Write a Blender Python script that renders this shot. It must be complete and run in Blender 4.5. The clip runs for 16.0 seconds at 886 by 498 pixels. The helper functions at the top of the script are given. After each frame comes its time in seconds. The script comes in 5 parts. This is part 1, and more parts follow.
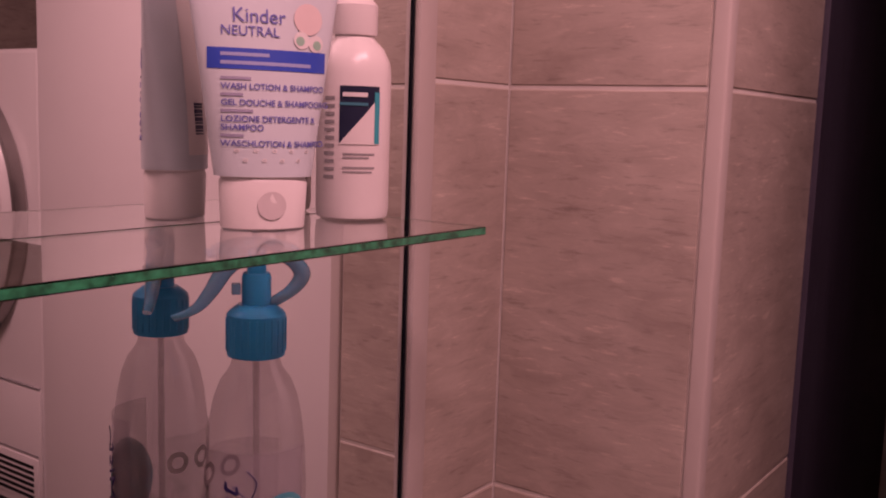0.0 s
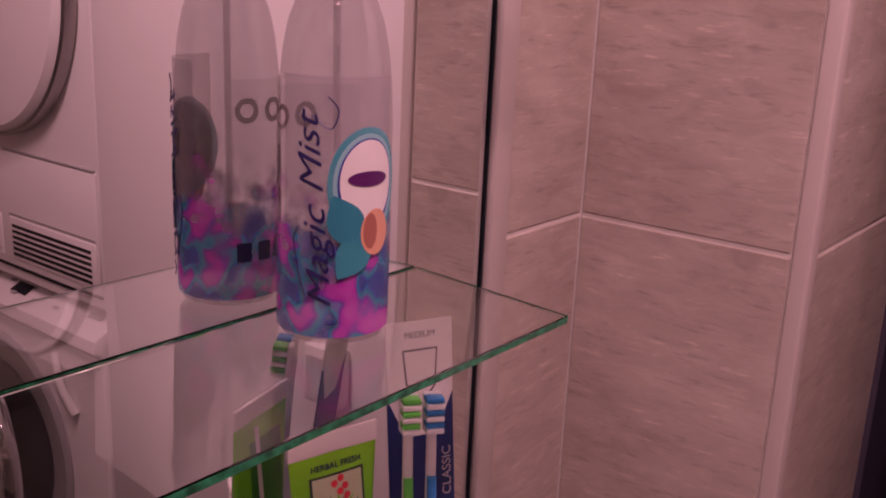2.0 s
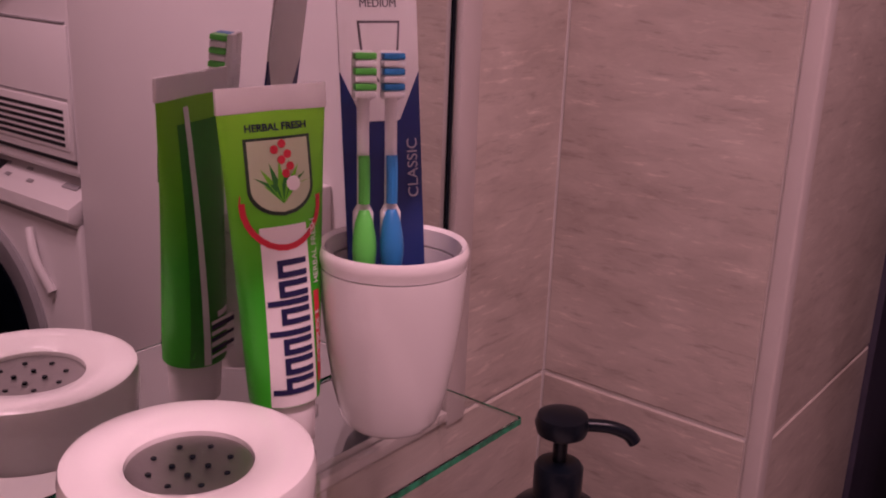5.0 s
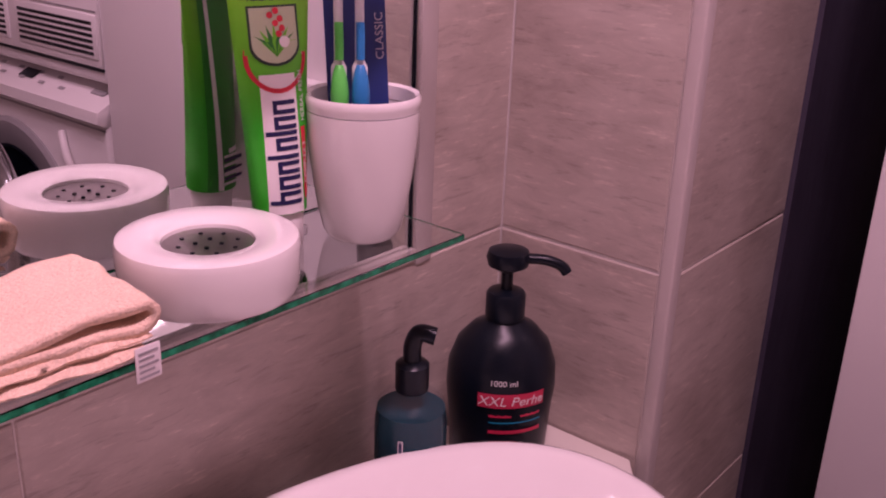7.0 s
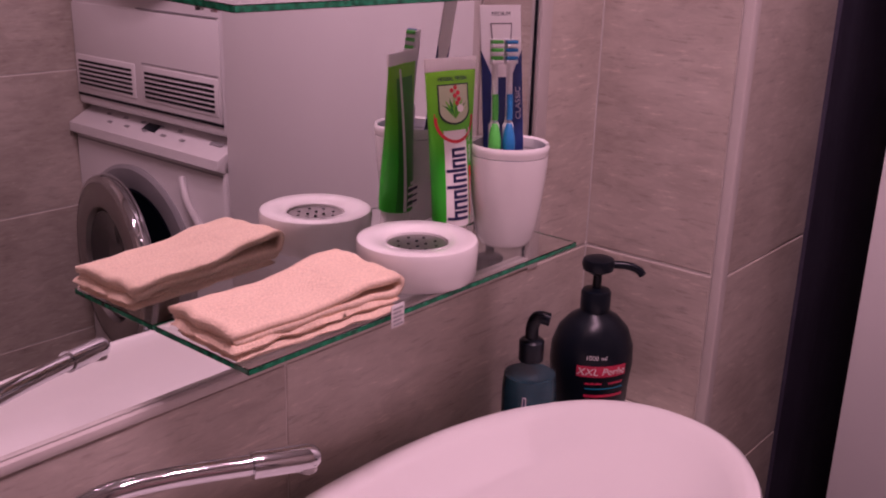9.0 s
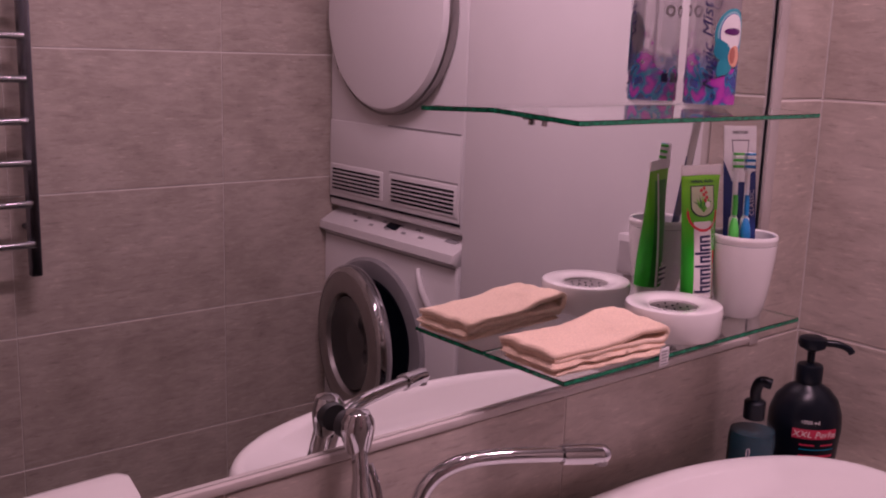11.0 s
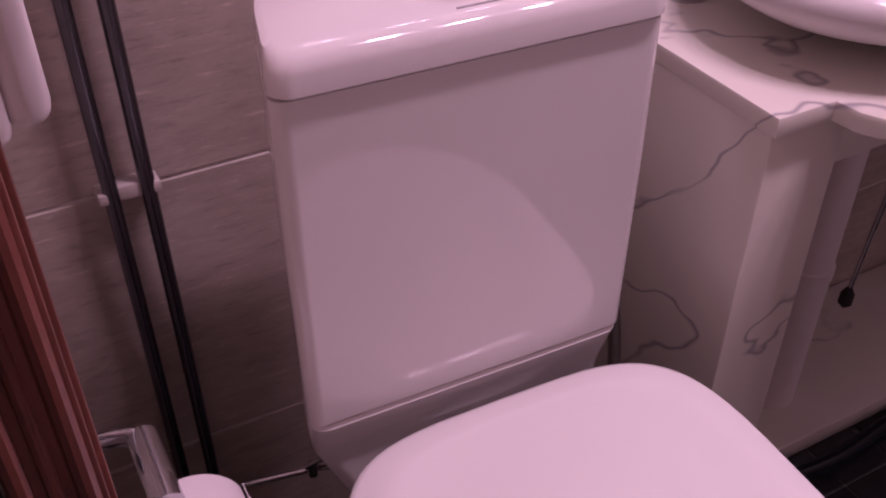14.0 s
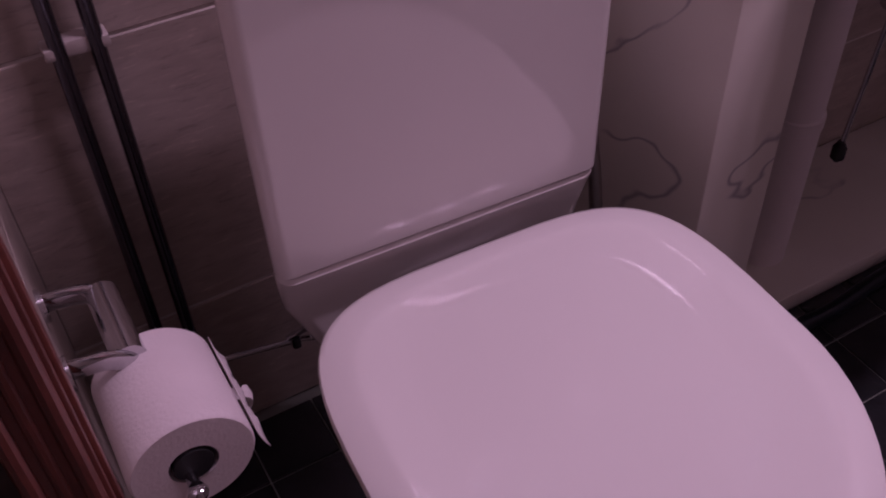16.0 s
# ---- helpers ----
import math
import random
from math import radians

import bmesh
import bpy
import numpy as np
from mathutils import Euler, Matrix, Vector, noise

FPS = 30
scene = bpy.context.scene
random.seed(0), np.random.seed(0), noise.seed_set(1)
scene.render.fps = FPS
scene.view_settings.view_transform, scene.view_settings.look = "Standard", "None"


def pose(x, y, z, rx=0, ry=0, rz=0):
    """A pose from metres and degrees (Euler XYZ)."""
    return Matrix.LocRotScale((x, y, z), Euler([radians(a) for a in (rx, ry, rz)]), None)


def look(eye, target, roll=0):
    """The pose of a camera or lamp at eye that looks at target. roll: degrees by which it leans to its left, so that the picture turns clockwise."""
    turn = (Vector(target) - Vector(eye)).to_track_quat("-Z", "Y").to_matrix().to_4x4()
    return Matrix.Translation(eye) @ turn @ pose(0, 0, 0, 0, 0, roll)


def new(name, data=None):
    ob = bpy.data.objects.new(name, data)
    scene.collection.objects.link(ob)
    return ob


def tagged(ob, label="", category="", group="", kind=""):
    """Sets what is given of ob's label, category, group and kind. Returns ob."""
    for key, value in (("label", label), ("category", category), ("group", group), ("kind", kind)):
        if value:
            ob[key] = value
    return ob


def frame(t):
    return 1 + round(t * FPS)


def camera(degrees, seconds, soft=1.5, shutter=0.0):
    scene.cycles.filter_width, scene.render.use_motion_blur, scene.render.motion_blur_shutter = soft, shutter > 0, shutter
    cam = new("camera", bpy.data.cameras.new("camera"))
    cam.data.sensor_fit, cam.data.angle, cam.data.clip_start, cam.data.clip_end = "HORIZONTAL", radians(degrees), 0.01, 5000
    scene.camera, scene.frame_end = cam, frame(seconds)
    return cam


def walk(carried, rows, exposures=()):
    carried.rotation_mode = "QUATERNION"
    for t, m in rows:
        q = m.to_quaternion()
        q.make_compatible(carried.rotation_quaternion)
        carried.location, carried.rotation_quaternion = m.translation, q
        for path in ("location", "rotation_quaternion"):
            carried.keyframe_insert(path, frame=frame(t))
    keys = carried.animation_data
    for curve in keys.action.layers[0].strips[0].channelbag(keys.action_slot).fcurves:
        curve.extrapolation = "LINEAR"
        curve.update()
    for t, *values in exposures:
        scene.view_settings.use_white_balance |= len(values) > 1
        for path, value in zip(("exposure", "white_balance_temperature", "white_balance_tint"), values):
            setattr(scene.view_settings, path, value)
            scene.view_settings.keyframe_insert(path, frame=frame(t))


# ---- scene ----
cam = camera(48.9, 16.0, soft=2.0)
PATH = [
    (0, (0.004, 0.03, 1.699), (1.623, 1.174, 1.438), 1.9),
    (0.5, (0.015, 0.051, 1.65), (1.605, 1.217, 1.319), 1.9),
    (1, (0.028, 0.069, 1.605), (1.584, 1.248, 1.171), 1.6),
    (1.5, (0.033, 0.078, 1.576), (1.56, 1.272, 1.082), 2.0),
    (2, (0.036, 0.088, 1.54), (1.56, 1.269, 1.01), 2.6),
    (2.5, (0.046, 0.098, 1.501), (1.557, 1.279, 0.933), 3.0),
    (3, (0.061, 0.112, 1.464), (1.565, 1.273, 0.84), 3.1),
    (3.5, (0.092, 0.126, 1.413), (1.587, 1.286, 0.763), 3.0),
    (3.7, (0.104, 0.127, 1.396), (1.594, 1.287, 0.738), 2.9),
    (5.8, (0.066, 0.037, 1.307), (1.568, 1.232, 0.742), 1.9),
    (6, (0.054, 0.022, 1.302), (1.543, 1.221, 0.712), 1.9),
    (6.5, (0.02, -0.022, 1.298), (1.485, 1.172, 0.643), 2.2),
    (7, (-0.026, -0.07, 1.319), (1.421, 1.108, 0.6), 2.2),
    (7.5, (-0.106, -0.105, 1.335), (1.349, 1.069, 0.626), 2.2),
    (8, (-0.192, -0.142, 1.334), (1.268, 1.034, 0.636), 1.6),
    (8.2, (-0.225, -0.152, 1.339), (1.235, 1.025, 0.645), 1.5),
    (10.3, (-0.577, -0.259, 1.438), (0.808, 1.13, 1.05), 2.8),
    (10.5, (-0.613, -0.277, 1.437), (0.748, 1.143, 1.076), 2.7),
    (11, (-0.677, -0.303, 1.395), (0.583, 1.198, 0.997), 1.8),
    (11.5, (-0.676, -0.292, 1.307), (0.477, 1.235, 0.725), 1.9),
    (12, (-0.706, -0.295, 1.252), (0.319, 1.213, 0.428), 1.4),
    (12.5, (-0.71, -0.294, 1.22), (0.176, 1.214, 0.251), 0.6),
    (13, (-0.721, -0.296, 1.188), (0.068, 1.164, 0.071), 0.3),
    (13.5, (-0.726, -0.304, 1.171), (0.028, 1.118, -0.017), -0.0),
    (14, (-0.73, -0.312, 1.155), (0.016, 1.076, -0.076), -0.2),
    (14.5, (-0.72, -0.312, 1.136), (0.006, 1.051, -0.136), -0.7),
    (15, (-0.715, -0.316, 1.118), (-0.052, 1.014, -0.22), -2.0),
    (15.5, (-0.72, -0.319, 1.106), (-0.079, 0.996, -0.257), -2.7),
    (16, (-0.708, -0.33, 1.094), (-0.031, 0.945, -0.289), -2.6),
]
walk(cam, [(t, look(eye, target, roll)) for t, eye, target, roll in PATH], exposures=[
    (0, -1.26, 7600, 37), (2, -0.74, 6950, 34), (3.5, -0.54, 6700, 27), (6, -0.58, 6200, 29), (6.5, -0.5, 6050, 30), (7, -0.2, 5950, 30), (8.2, -0.3, 5950, 29), (10.5, -0.64, 5750, 15), (11.5, -0.5, 5800, 15), (12.0, -0.70, 5700, 18),
    (12.5, -0.9, 5650, 18), (13, -0.5, 5500, 18), (14, -0.08, 5400, 18), (14.5, -0.2, 5330, 18), (15, -0.38, 5250, 19), (16, -0.82, 5150, 20)])

# ---- world and light ----
FLOOR, MIRROR_Y, TILE_Y, SIDE_X = 0.0, 0.5345, 0.529, 0.812
LEFT_X, BACK_Y, CEIL = -0.740, -1.22, 2.40
world = bpy.data.worlds.new("world")
world.use_nodes = True
world.node_tree.nodes["Background"].inputs[0].default_value = (0.5, 0.4, 0.4, 1)
world.node_tree.nodes["Background"].inputs[1].default_value = 0.02
scene.world = world
LAMP_COLOUR = (1.0, 0.60, 0.66)
for lx, ly, power in ((0.00, -0.08, 9.0), (0.24, -0.10, 9.0), (0.48, -0.12, 9.0)):
    lamp_data = bpy.data.lights.new("spot_bulb", "AREA")
    lamp_data.shape, lamp_data.size, lamp_data.energy, lamp_data.color = "DISK", 0.12, power, LAMP_COLOUR
    bulb = new("spot_bulb", lamp_data)
    bulb.location = (lx, ly, CEIL - 0.03)


# ---- materials ----
def material(name, colour, rough=0.5, metal=0.0, vary=0.06, scale=30.0, bump=0.0, bump_scale=200.0, second=None, fine=None, coat=0.0, spec=0.5):
    m = bpy.data.materials.new(name)
    m.use_nodes = True
    nt = m.node_tree
    b = nt.nodes["Principled BSDF"]
    b.inputs["Roughness"].default_value = rough
    b.inputs["Metallic"].default_value = metal
    b.inputs["Coat Weight"].default_value = coat
    b.inputs["Specular IOR Level"].default_value = spec
    co = nt.nodes.new("ShaderNodeTexCoord")
    n = nt.nodes.new("ShaderNodeTexNoise")
    n.inputs["Scale"].default_value = scale
    n.inputs["Detail"].default_value = 5
    nt.links.new(co.outputs["Object"], n.inputs["Vector"])
    r = nt.nodes.new("ShaderNodeValToRGB")
    c2 = second or tuple(c * (1 - vary) for c in colour)
    r.color_ramp.elements[0].position, r.color_ramp.elements[1].position = 0.35, 0.65
    r.color_ramp.elements[0].color = (*c2, 1)
    r.color_ramp.elements[1].color = (*colour, 1)
    nt.links.new(n.outputs["Fac"], r.inputs[0])
    nt.links.new(r.outputs[0], b.inputs["Base Color"])
    if bump:
        n2 = nt.nodes.new("ShaderNodeTexNoise")
        n2.inputs["Scale"].default_value = bump_scale
        n2.inputs["Detail"].default_value = 4
        nt.links.new(co.outputs["Object"], n2.inputs["Vector"])
        bp = nt.nodes.new("ShaderNodeBump")
        bp.inputs["Strength"].default_value = bump
        bp.inputs["Distance"].default_value = 0.002
        nt.links.new(n2.outputs["Fac"], bp.inputs["Height"])
        nt.links.new(bp.outputs[0], b.inputs["Normal"])
    return m


def streaked(name, light, dark, rough, stretch, scale=6.0, bump=0.25, lo=0.3, hi=0.72):
    """Stone-look ceramic: clouds, long streaks and a change of tone from piece to piece."""
    m = bpy.data.materials.new(name)
    m.use_nodes = True
    nt = m.node_tree
    b = nt.nodes["Principled BSDF"]
    b.inputs["Roughness"].default_value = rough
    geo = nt.nodes.new("ShaderNodeNewGeometry")
    info = nt.nodes.new("ShaderNodeObjectInfo")
    shift = nt.nodes.new("ShaderNodeVectorMath")
    shift.operation = "MULTIPLY_ADD"
    nt.links.new(info.outputs["Random"], shift.inputs[0])
    shift.inputs[1].default_value = (7, 3, 5)
    nt.links.new(geo.outputs["Position"], shift.inputs[2])
    mp = nt.nodes.new("ShaderNodeMapping")
    mp.inputs["Scale"].default_value = stretch
    nt.links.new(shift.outputs[0], mp.inputs["Vector"])
    n = nt.nodes.new("ShaderNodeTexNoise")
    n.inputs["Scale"].default_value, n.inputs["Detail"].default_value, n.inputs["Roughness"].default_value = scale, 8, 0.65
    n.inputs["Distortion"].default_value = 0.6
    nt.links.new(mp.outputs[0], n.inputs["Vector"])
    cloud = nt.nodes.new("ShaderNodeTexNoise")
    cloud.inputs["Scale"].default_value, cloud.inputs["Detail"].default_value = 7, 4
    nt.links.new(shift.outputs[0], cloud.inputs["Vector"])
    mix = nt.nodes.new("ShaderNodeMath")
    mix.operation = "MULTIPLY_ADD"
    mix.inputs[1].default_value = 0.55
    nt.links.new(n.outputs["Fac"], mix.inputs[0])
    half = nt.nodes.new("ShaderNodeMath")
    half.operation = "MULTIPLY"
    half.inputs[1].default_value = 0.45
    nt.links.new(cloud.outputs["Fac"], half.inputs[0])
    nt.links.new(half.outputs[0], mix.inputs[2])
    r = nt.nodes.new("ShaderNodeValToRGB")
    r.color_ramp.elements[0].position, r.color_ramp.elements[1].position = lo, hi
    r.color_ramp.elements[0].color, r.color_ramp.elements[1].color = (*dark, 1), (*light, 1)
    nt.links.new(mix.outputs[0], r.inputs[0])
    # scraped flecks and thin dark scratches along the streaks
    mp2 = nt.nodes.new("ShaderNodeMapping")
    mp2.inputs["Scale"].default_value = (stretch[0] * 0.7, stretch[1] * 0.7, stretch[2] * 1.6)
    nt.links.new(shift.outputs[0], mp2.inputs["Vector"])
    n3 = nt.nodes.new("ShaderNodeTexNoise")
    n3.inputs["Scale"].default_value, n3.inputs["Detail"].default_value, n3.inputs["Roughness"].default_value = scale * 1.9, 7, 0.72
    nt.links.new(mp2.outputs[0], n3.inputs["Vector"])
    fleck = nt.nodes.new("ShaderNodeValToRGB")
    fleck.color_ramp.elements[0].position, fleck.color_ramp.elements[1].position = 0.33, 0.68
    fleck.color_ramp.elements[0].color, fleck.color_ramp.elements[1].color = (0.74, 0.73, 0.72, 1), (1.36, 1.36, 1.35, 1)
    steady_ = fleck.color_ramp.elements.new(0.44)
    steady_.color = (1, 1, 1, 1)
    steady_ = fleck.color_ramp.elements.new(0.58)
    steady_.color = (1, 1, 1, 1)
    nt.links.new(n3.outputs["Fac"], fleck.inputs[0])
    mul = nt.nodes.new("ShaderNodeMix")
    mul.data_type, mul.blend_type = "RGBA", "MULTIPLY"
    mul.inputs["Factor"].default_value = 1.0
    nt.links.new(r.outputs[0], mul.inputs["A"])
    nt.links.new(fleck.outputs[0], mul.inputs["B"])
    nt.links.new(mul.outputs["Result"], b.inputs["Base Color"])
    bp = nt.nodes.new("ShaderNodeBump")
    bp.inputs["Strength"].default_value, bp.inputs["Distance"].default_value = bump, 0.002
    nt.links.new(n.outputs["Fac"], bp.inputs["Height"])
    nt.links.new(bp.outputs[0], b.inputs["Normal"])
    return m


def marble(name):
    m = bpy.data.materials.new(name)
    m.use_nodes = True
    nt = m.node_tree
    b = nt.nodes["Principled BSDF"]
    b.inputs["Roughness"].default_value = 0.28
    geo = nt.nodes.new("ShaderNodeNewGeometry")
    dot = nt.nodes.new("ShaderNodeVectorMath")
    dot.operation = "DOT_PRODUCT"
    dot.inputs[1].default_value = (0.12, 0.65, 1.0)
    nt.links.new(geo.outputs["Position"], dot.inputs[0])
    sep = nt.nodes.new("ShaderNodeSeparateXYZ")
    nt.links.new(geo.outputs["Position"], sep.inputs[0])
    com = nt.nodes.new("ShaderNodeCombineXYZ")
    nt.links.new(dot.outputs["Value"], com.inputs[0])
    nt.links.new(sep.outputs[0], com.inputs[1])
    nt.links.new(sep.outputs[1], com.inputs[2])
    warp = nt.nodes.new("ShaderNodeMapping")
    warp.inputs["Scale"].default_value = (1.5, 0.8, 0.8)
    nt.links.new(com.outputs[0], warp.inputs["Vector"])
    a = nt.nodes.new("ShaderNodeTexNoise")
    a.inputs["Scale"].default_value, a.inputs["Detail"].default_value, a.inputs["Roughness"].default_value = 3.0, 4, 0.5
    a.inputs["Distortion"].default_value = 0.15
    nt.links.new(warp.outputs[0], a.inputs["Vector"])
    off = nt.nodes.new("ShaderNodeMath")
    off.operation = "SUBTRACT"
    off.inputs[1].default_value = 0.5
    nt.links.new(a.outputs["Fac"], off.inputs[0])
    mag = nt.nodes.new("ShaderNodeMath")
    mag.operation = "ABSOLUTE"
    nt.links.new(off.outputs[0], mag.inputs[0])
    r = nt.nodes.new("ShaderNodeValToRGB")
    r.color_ramp.elements[0].position, r.color_ramp.elements[1].position = 0.001, 0.009
    r.color_ramp.elements[0].color, r.color_ramp.elements[1].color = (0.33, 0.315, 0.32, 1), (0.74, 0.71, 0.63, 1)
    nt.links.new(mag.outputs[0], r.inputs[0])
    n2 = nt.nodes.new("ShaderNodeTexNoise")
    n2.inputs["Scale"].default_value, n2.inputs["Detail"].default_value = 4.6, 5
    nt.links.new(geo.outputs["Position"], n2.inputs["Vector"])
    r2 = nt.nodes.new("ShaderNodeValToRGB")
    r2.color_ramp.elements[0].position, r2.color_ramp.elements[1].position = 0.38, 0.62
    r2.color_ramp.elements[0].color, r2.color_ramp.elements[1].color = (0.76, 0.73, 0.66, 1), (0.66, 0.63, 0.56, 1)
    nt.links.new(n2.outputs["Fac"], r2.inputs[0])
    lim = nt.nodes.new("ShaderNodeValToRGB")
    lim.color_ramp.elements[0].position, lim.color_ramp.elements[1].position = 0.42, 0.54
    nt.links.new(n2.outputs["Fac"], lim.inputs[0])
    mx = nt.nodes.new("ShaderNodeMix")
    mx.data_type = "RGBA"
    nt.links.new(lim.outputs[0], mx.inputs["Factor"])
    nt.links.new(r2.outputs[0], mx.inputs["A"])
    nt.links.new(r.outputs[0], mx.inputs["B"])
    nt.links.new(mx.outputs["Result"], b.inputs["Base Color"])
    return m


def clear(name, colour, rough=0.02, ior=1.45):
    m = bpy.data.materials.new(name)
    m.use_nodes = True
    b = m.node_tree.nodes["Principled BSDF"]
    b.inputs["Base Color"].default_value = (*colour, 1)
    b.inputs["Roughness"].default_value = rough
    b.inputs["IOR"].default_value = ior
    b.inputs["Transmission Weight"].default_value = 1.0
    return m


def sheer(name, colour, veil, rough=0.08, through_tint=(0.97, 0.97, 0.97)):
    """Thin clear plastic: mostly lets light straight through, with some gloss."""
    m = bpy.data.materials.new(name)
    m.use_nodes = True
    nt = m.node_tree
    b = nt.nodes["Principled BSDF"]
    b.inputs["Base Color"].default_value = (*colour, 1)
    b.inputs["Roughness"].default_value = rough
    tr = nt.nodes.new("ShaderNodeBsdfTransparent")
    tr.inputs[0].default_value = (*through_tint, 1)
    mx = nt.nodes.new("ShaderNodeMixShader")
    mx.inputs[0].default_value = veil
    nt.links.new(tr.outputs[0], mx.inputs[1])
    nt.links.new(b.outputs[0], mx.inputs[2])
    gl = nt.nodes.new("ShaderNodeBsdfGlossy")
    gl.inputs["Roughness"].default_value = rough
    top = nt.nodes.new("ShaderNodeMixShader")
    top.inputs[0].default_value = 0.12
    nt.links.new(mx.outputs[0], top.inputs[1])
    nt.links.new(gl.outputs[0], top.inputs[2])
    nt.links.new((top if rough < 0.2 else mx).outputs[0], nt.nodes["Material Output"].inputs["Surface"])
    return m


TILE = streaked("wall_tile", (0.58, 0.51, 0.45), (0.28, 0.23, 0.195), 0.40, (2.0, 2.0, 6.0), scale=8.0, lo=0.22, hi=0.70)
GROUT = material("grout", (0.74, 0.70, 0.66), 0.8, bump=0.3, bump_scale=900)
TRIM = material("trim_plastic", (0.53, 0.48, 0.45), 0.55, vary=0.03)
PLASTER = material("plaster", (0.75, 0.73, 0.70), 0.8, bump=0.1)
# kept dark so the added hall walls send little light back
HALLDIM = material("hall_low_bounce", (0.20, 0.17, 0.15), 0.8, bump=0.1)
FLOORT = streaked("floor_tile", (0.035, 0.036, 0.04), (0.014, 0.015, 0.018), 0.25, (2, 2, 2), bump=0.1)
FLOORG = material("floor_grout", (0.22, 0.23, 0.20), 0.8)
MARBLE = marble("white_marble")
SEATW = material("white_seat_plastic", (0.88, 0.85, 0.83), 0.09, vary=0.015, scale=4)
CERAMIC = material("white_ceramic", (0.80, 0.77, 0.75), 0.06, vary=0.015, scale=4, coat=0.4)
MATTWHITE = material("white_enamel", (0.78, 0.75, 0.75), 0.3, vary=0.03, scale=5)
CHROME = material("chrome", (0.62, 0.62, 0.64), 0.07, 1.0, vary=0.08, scale=12)
STEEL = material("brushed_steel", (0.40, 0.38, 0.37), 0.35, 1.0, bump=0.1)
DARKSTEEL = material("tinted_steel", (0.18, 0.18, 0.21), 0.22, 1.0)
WOOD = streaked("red_brown_wood", (0.27, 0.085, 0.06), (0.11, 0.032, 0.025), 0.35, (6, 6, 0.6), scale=9, bump=0.15)
# dark colour stands in for the shade in the gap beside the pier
GAPSHADE = streaked("gap_shade", (0.070, 0.062, 0.095), (0.036, 0.030, 0.052), 0.5, (6, 6, 0.6), scale=9, bump=0.1)
BLACK = material("black_plastic", (0.004, 0.007, 0.013), 0.30, vary=0.2, spec=0.25)
BLACKGLOSS = material("black_glass", (0.006, 0.008, 0.012), 0.05, vary=0.1, coat=0.3)
BLACKRUB = material("black_rubber", (0.02, 0.02, 0.022), 0.6)
GREY = material("grey_plastic", (0.33, 0.32, 0.33), 0.4)
PINKTOWEL = material("pink_terry", (0.90, 0.72, 0.71), 0.95, vary=0.22, scale=160, bump=1.0, bump_scale=420)
PEACH = material("peach_terry", (0.90, 0.68, 0.52), 0.95, vary=0.15, scale=420, bump=1.0, bump_scale=480)
PAPER = material("tissue_paper", (0.84, 0.78, 0.79), 0.9, vary=0.03, bump=0.3, bump_scale=300)
GLASS = clear("clear_glass", (0.96, 0.985, 0.97), 0.01, 1.5)
GLASSEDGE = material("green_glass_edge", (0.02, 0.30, 0.14), 0.10, vary=0.75, scale=120)
BOTTLE = sheer("clear_plastic", (0.80, 0.77, 0.77), 0.06, 0.05, (0.88, 0.87, 0.88))
LIQUID = sheer("clear_liquid", (0.62, 0.50, 0.60), 0.10, 0.3)
GEL = material("blue_green_gel", (0.004, 0.042, 0.062), 0.2, vary=0.15, scale=15, spec=0.3)
GELSHELL = sheer("thin_clear_shell", (0.30, 0.36, 0.40), 0.05, 0.25)
BLUECAP = material("turquoise_cap", (0.008, 0.29, 0.56), 0.28, vary=0.06)
WHITEP = material("white_plastic", (0.80, 0.75, 0.74), 0.3, vary=0.02)
ICEBLUE = material("pale_blue_plastic", (0.62, 0.68, 0.72), 0.35, vary=0.04)
mirror_m = bpy.data.materials.new("mirror_silver")
mirror_m.use_nodes = True
mb = mirror_m.node_tree.nodes["Principled BSDF"]
mb.inputs["Base Color"].default_value = (0.86, 0.88, 0.87, 1)
mb.inputs["Metallic"].default_value = 1.0
mb.inputs["Roughness"].default_value = 0.004


def paint(name, colour, rough=0.4):
    return material(name, colour, rough, vary=0.03, scale=80)


# ---- building helpers ----
def finish(ob, mats, smooth=35):
    for m in (mats if isinstance(mats, (list, tuple)) else [mats]):
        ob.data.materials.append(m)
    if smooth:
        ob.data.shade_smooth()
        ob.data.set_sharp_from_angle(angle=radians(smooth))
    return ob


def part(name, bm, mats, parent=None, label="", smooth=35):
    me = bpy.data.meshes.new(name)
    bm.to_mesh(me)
    bm.free()
    ob = finish(new(name, me), mats, smooth)
    if parent is not None:
        ob.parent = parent
    if label:
        ob["label"] = label
    return ob


def empty(name, x, y, z, turn=0.0, tip=0.0, label="", category="", group="", kind=""):
    ob = new(name)
    ob.empty_display_size = 0.05
    ob.matrix_world = pose(x, y, z, tip, 0, turn)
    return tagged(ob, label, category, group, kind)


def box(x0, x1, y0, y1, z0, z1, bevel=0.0, seg=2, bm=None):
    bm = bm or bmesh.new()
    made = bmesh.ops.create_cube(bm, size=1.0)["verts"]
    for v in made:
        v.co = Vector(((x0 + x1) / 2 + v.co.x * (x1 - x0), (y0 + y1) / 2 + v.co.y * (y1 - y0), (z0 + z1) / 2 + v.co.z * (z1 - z0)))
    if bevel:
        edges = {e for v in made for e in v.link_edges}
        bmesh.ops.bevel(bm, geom=list(edges), offset=bevel, segments=seg, profile=0.5, affect="EDGES")
    return bm


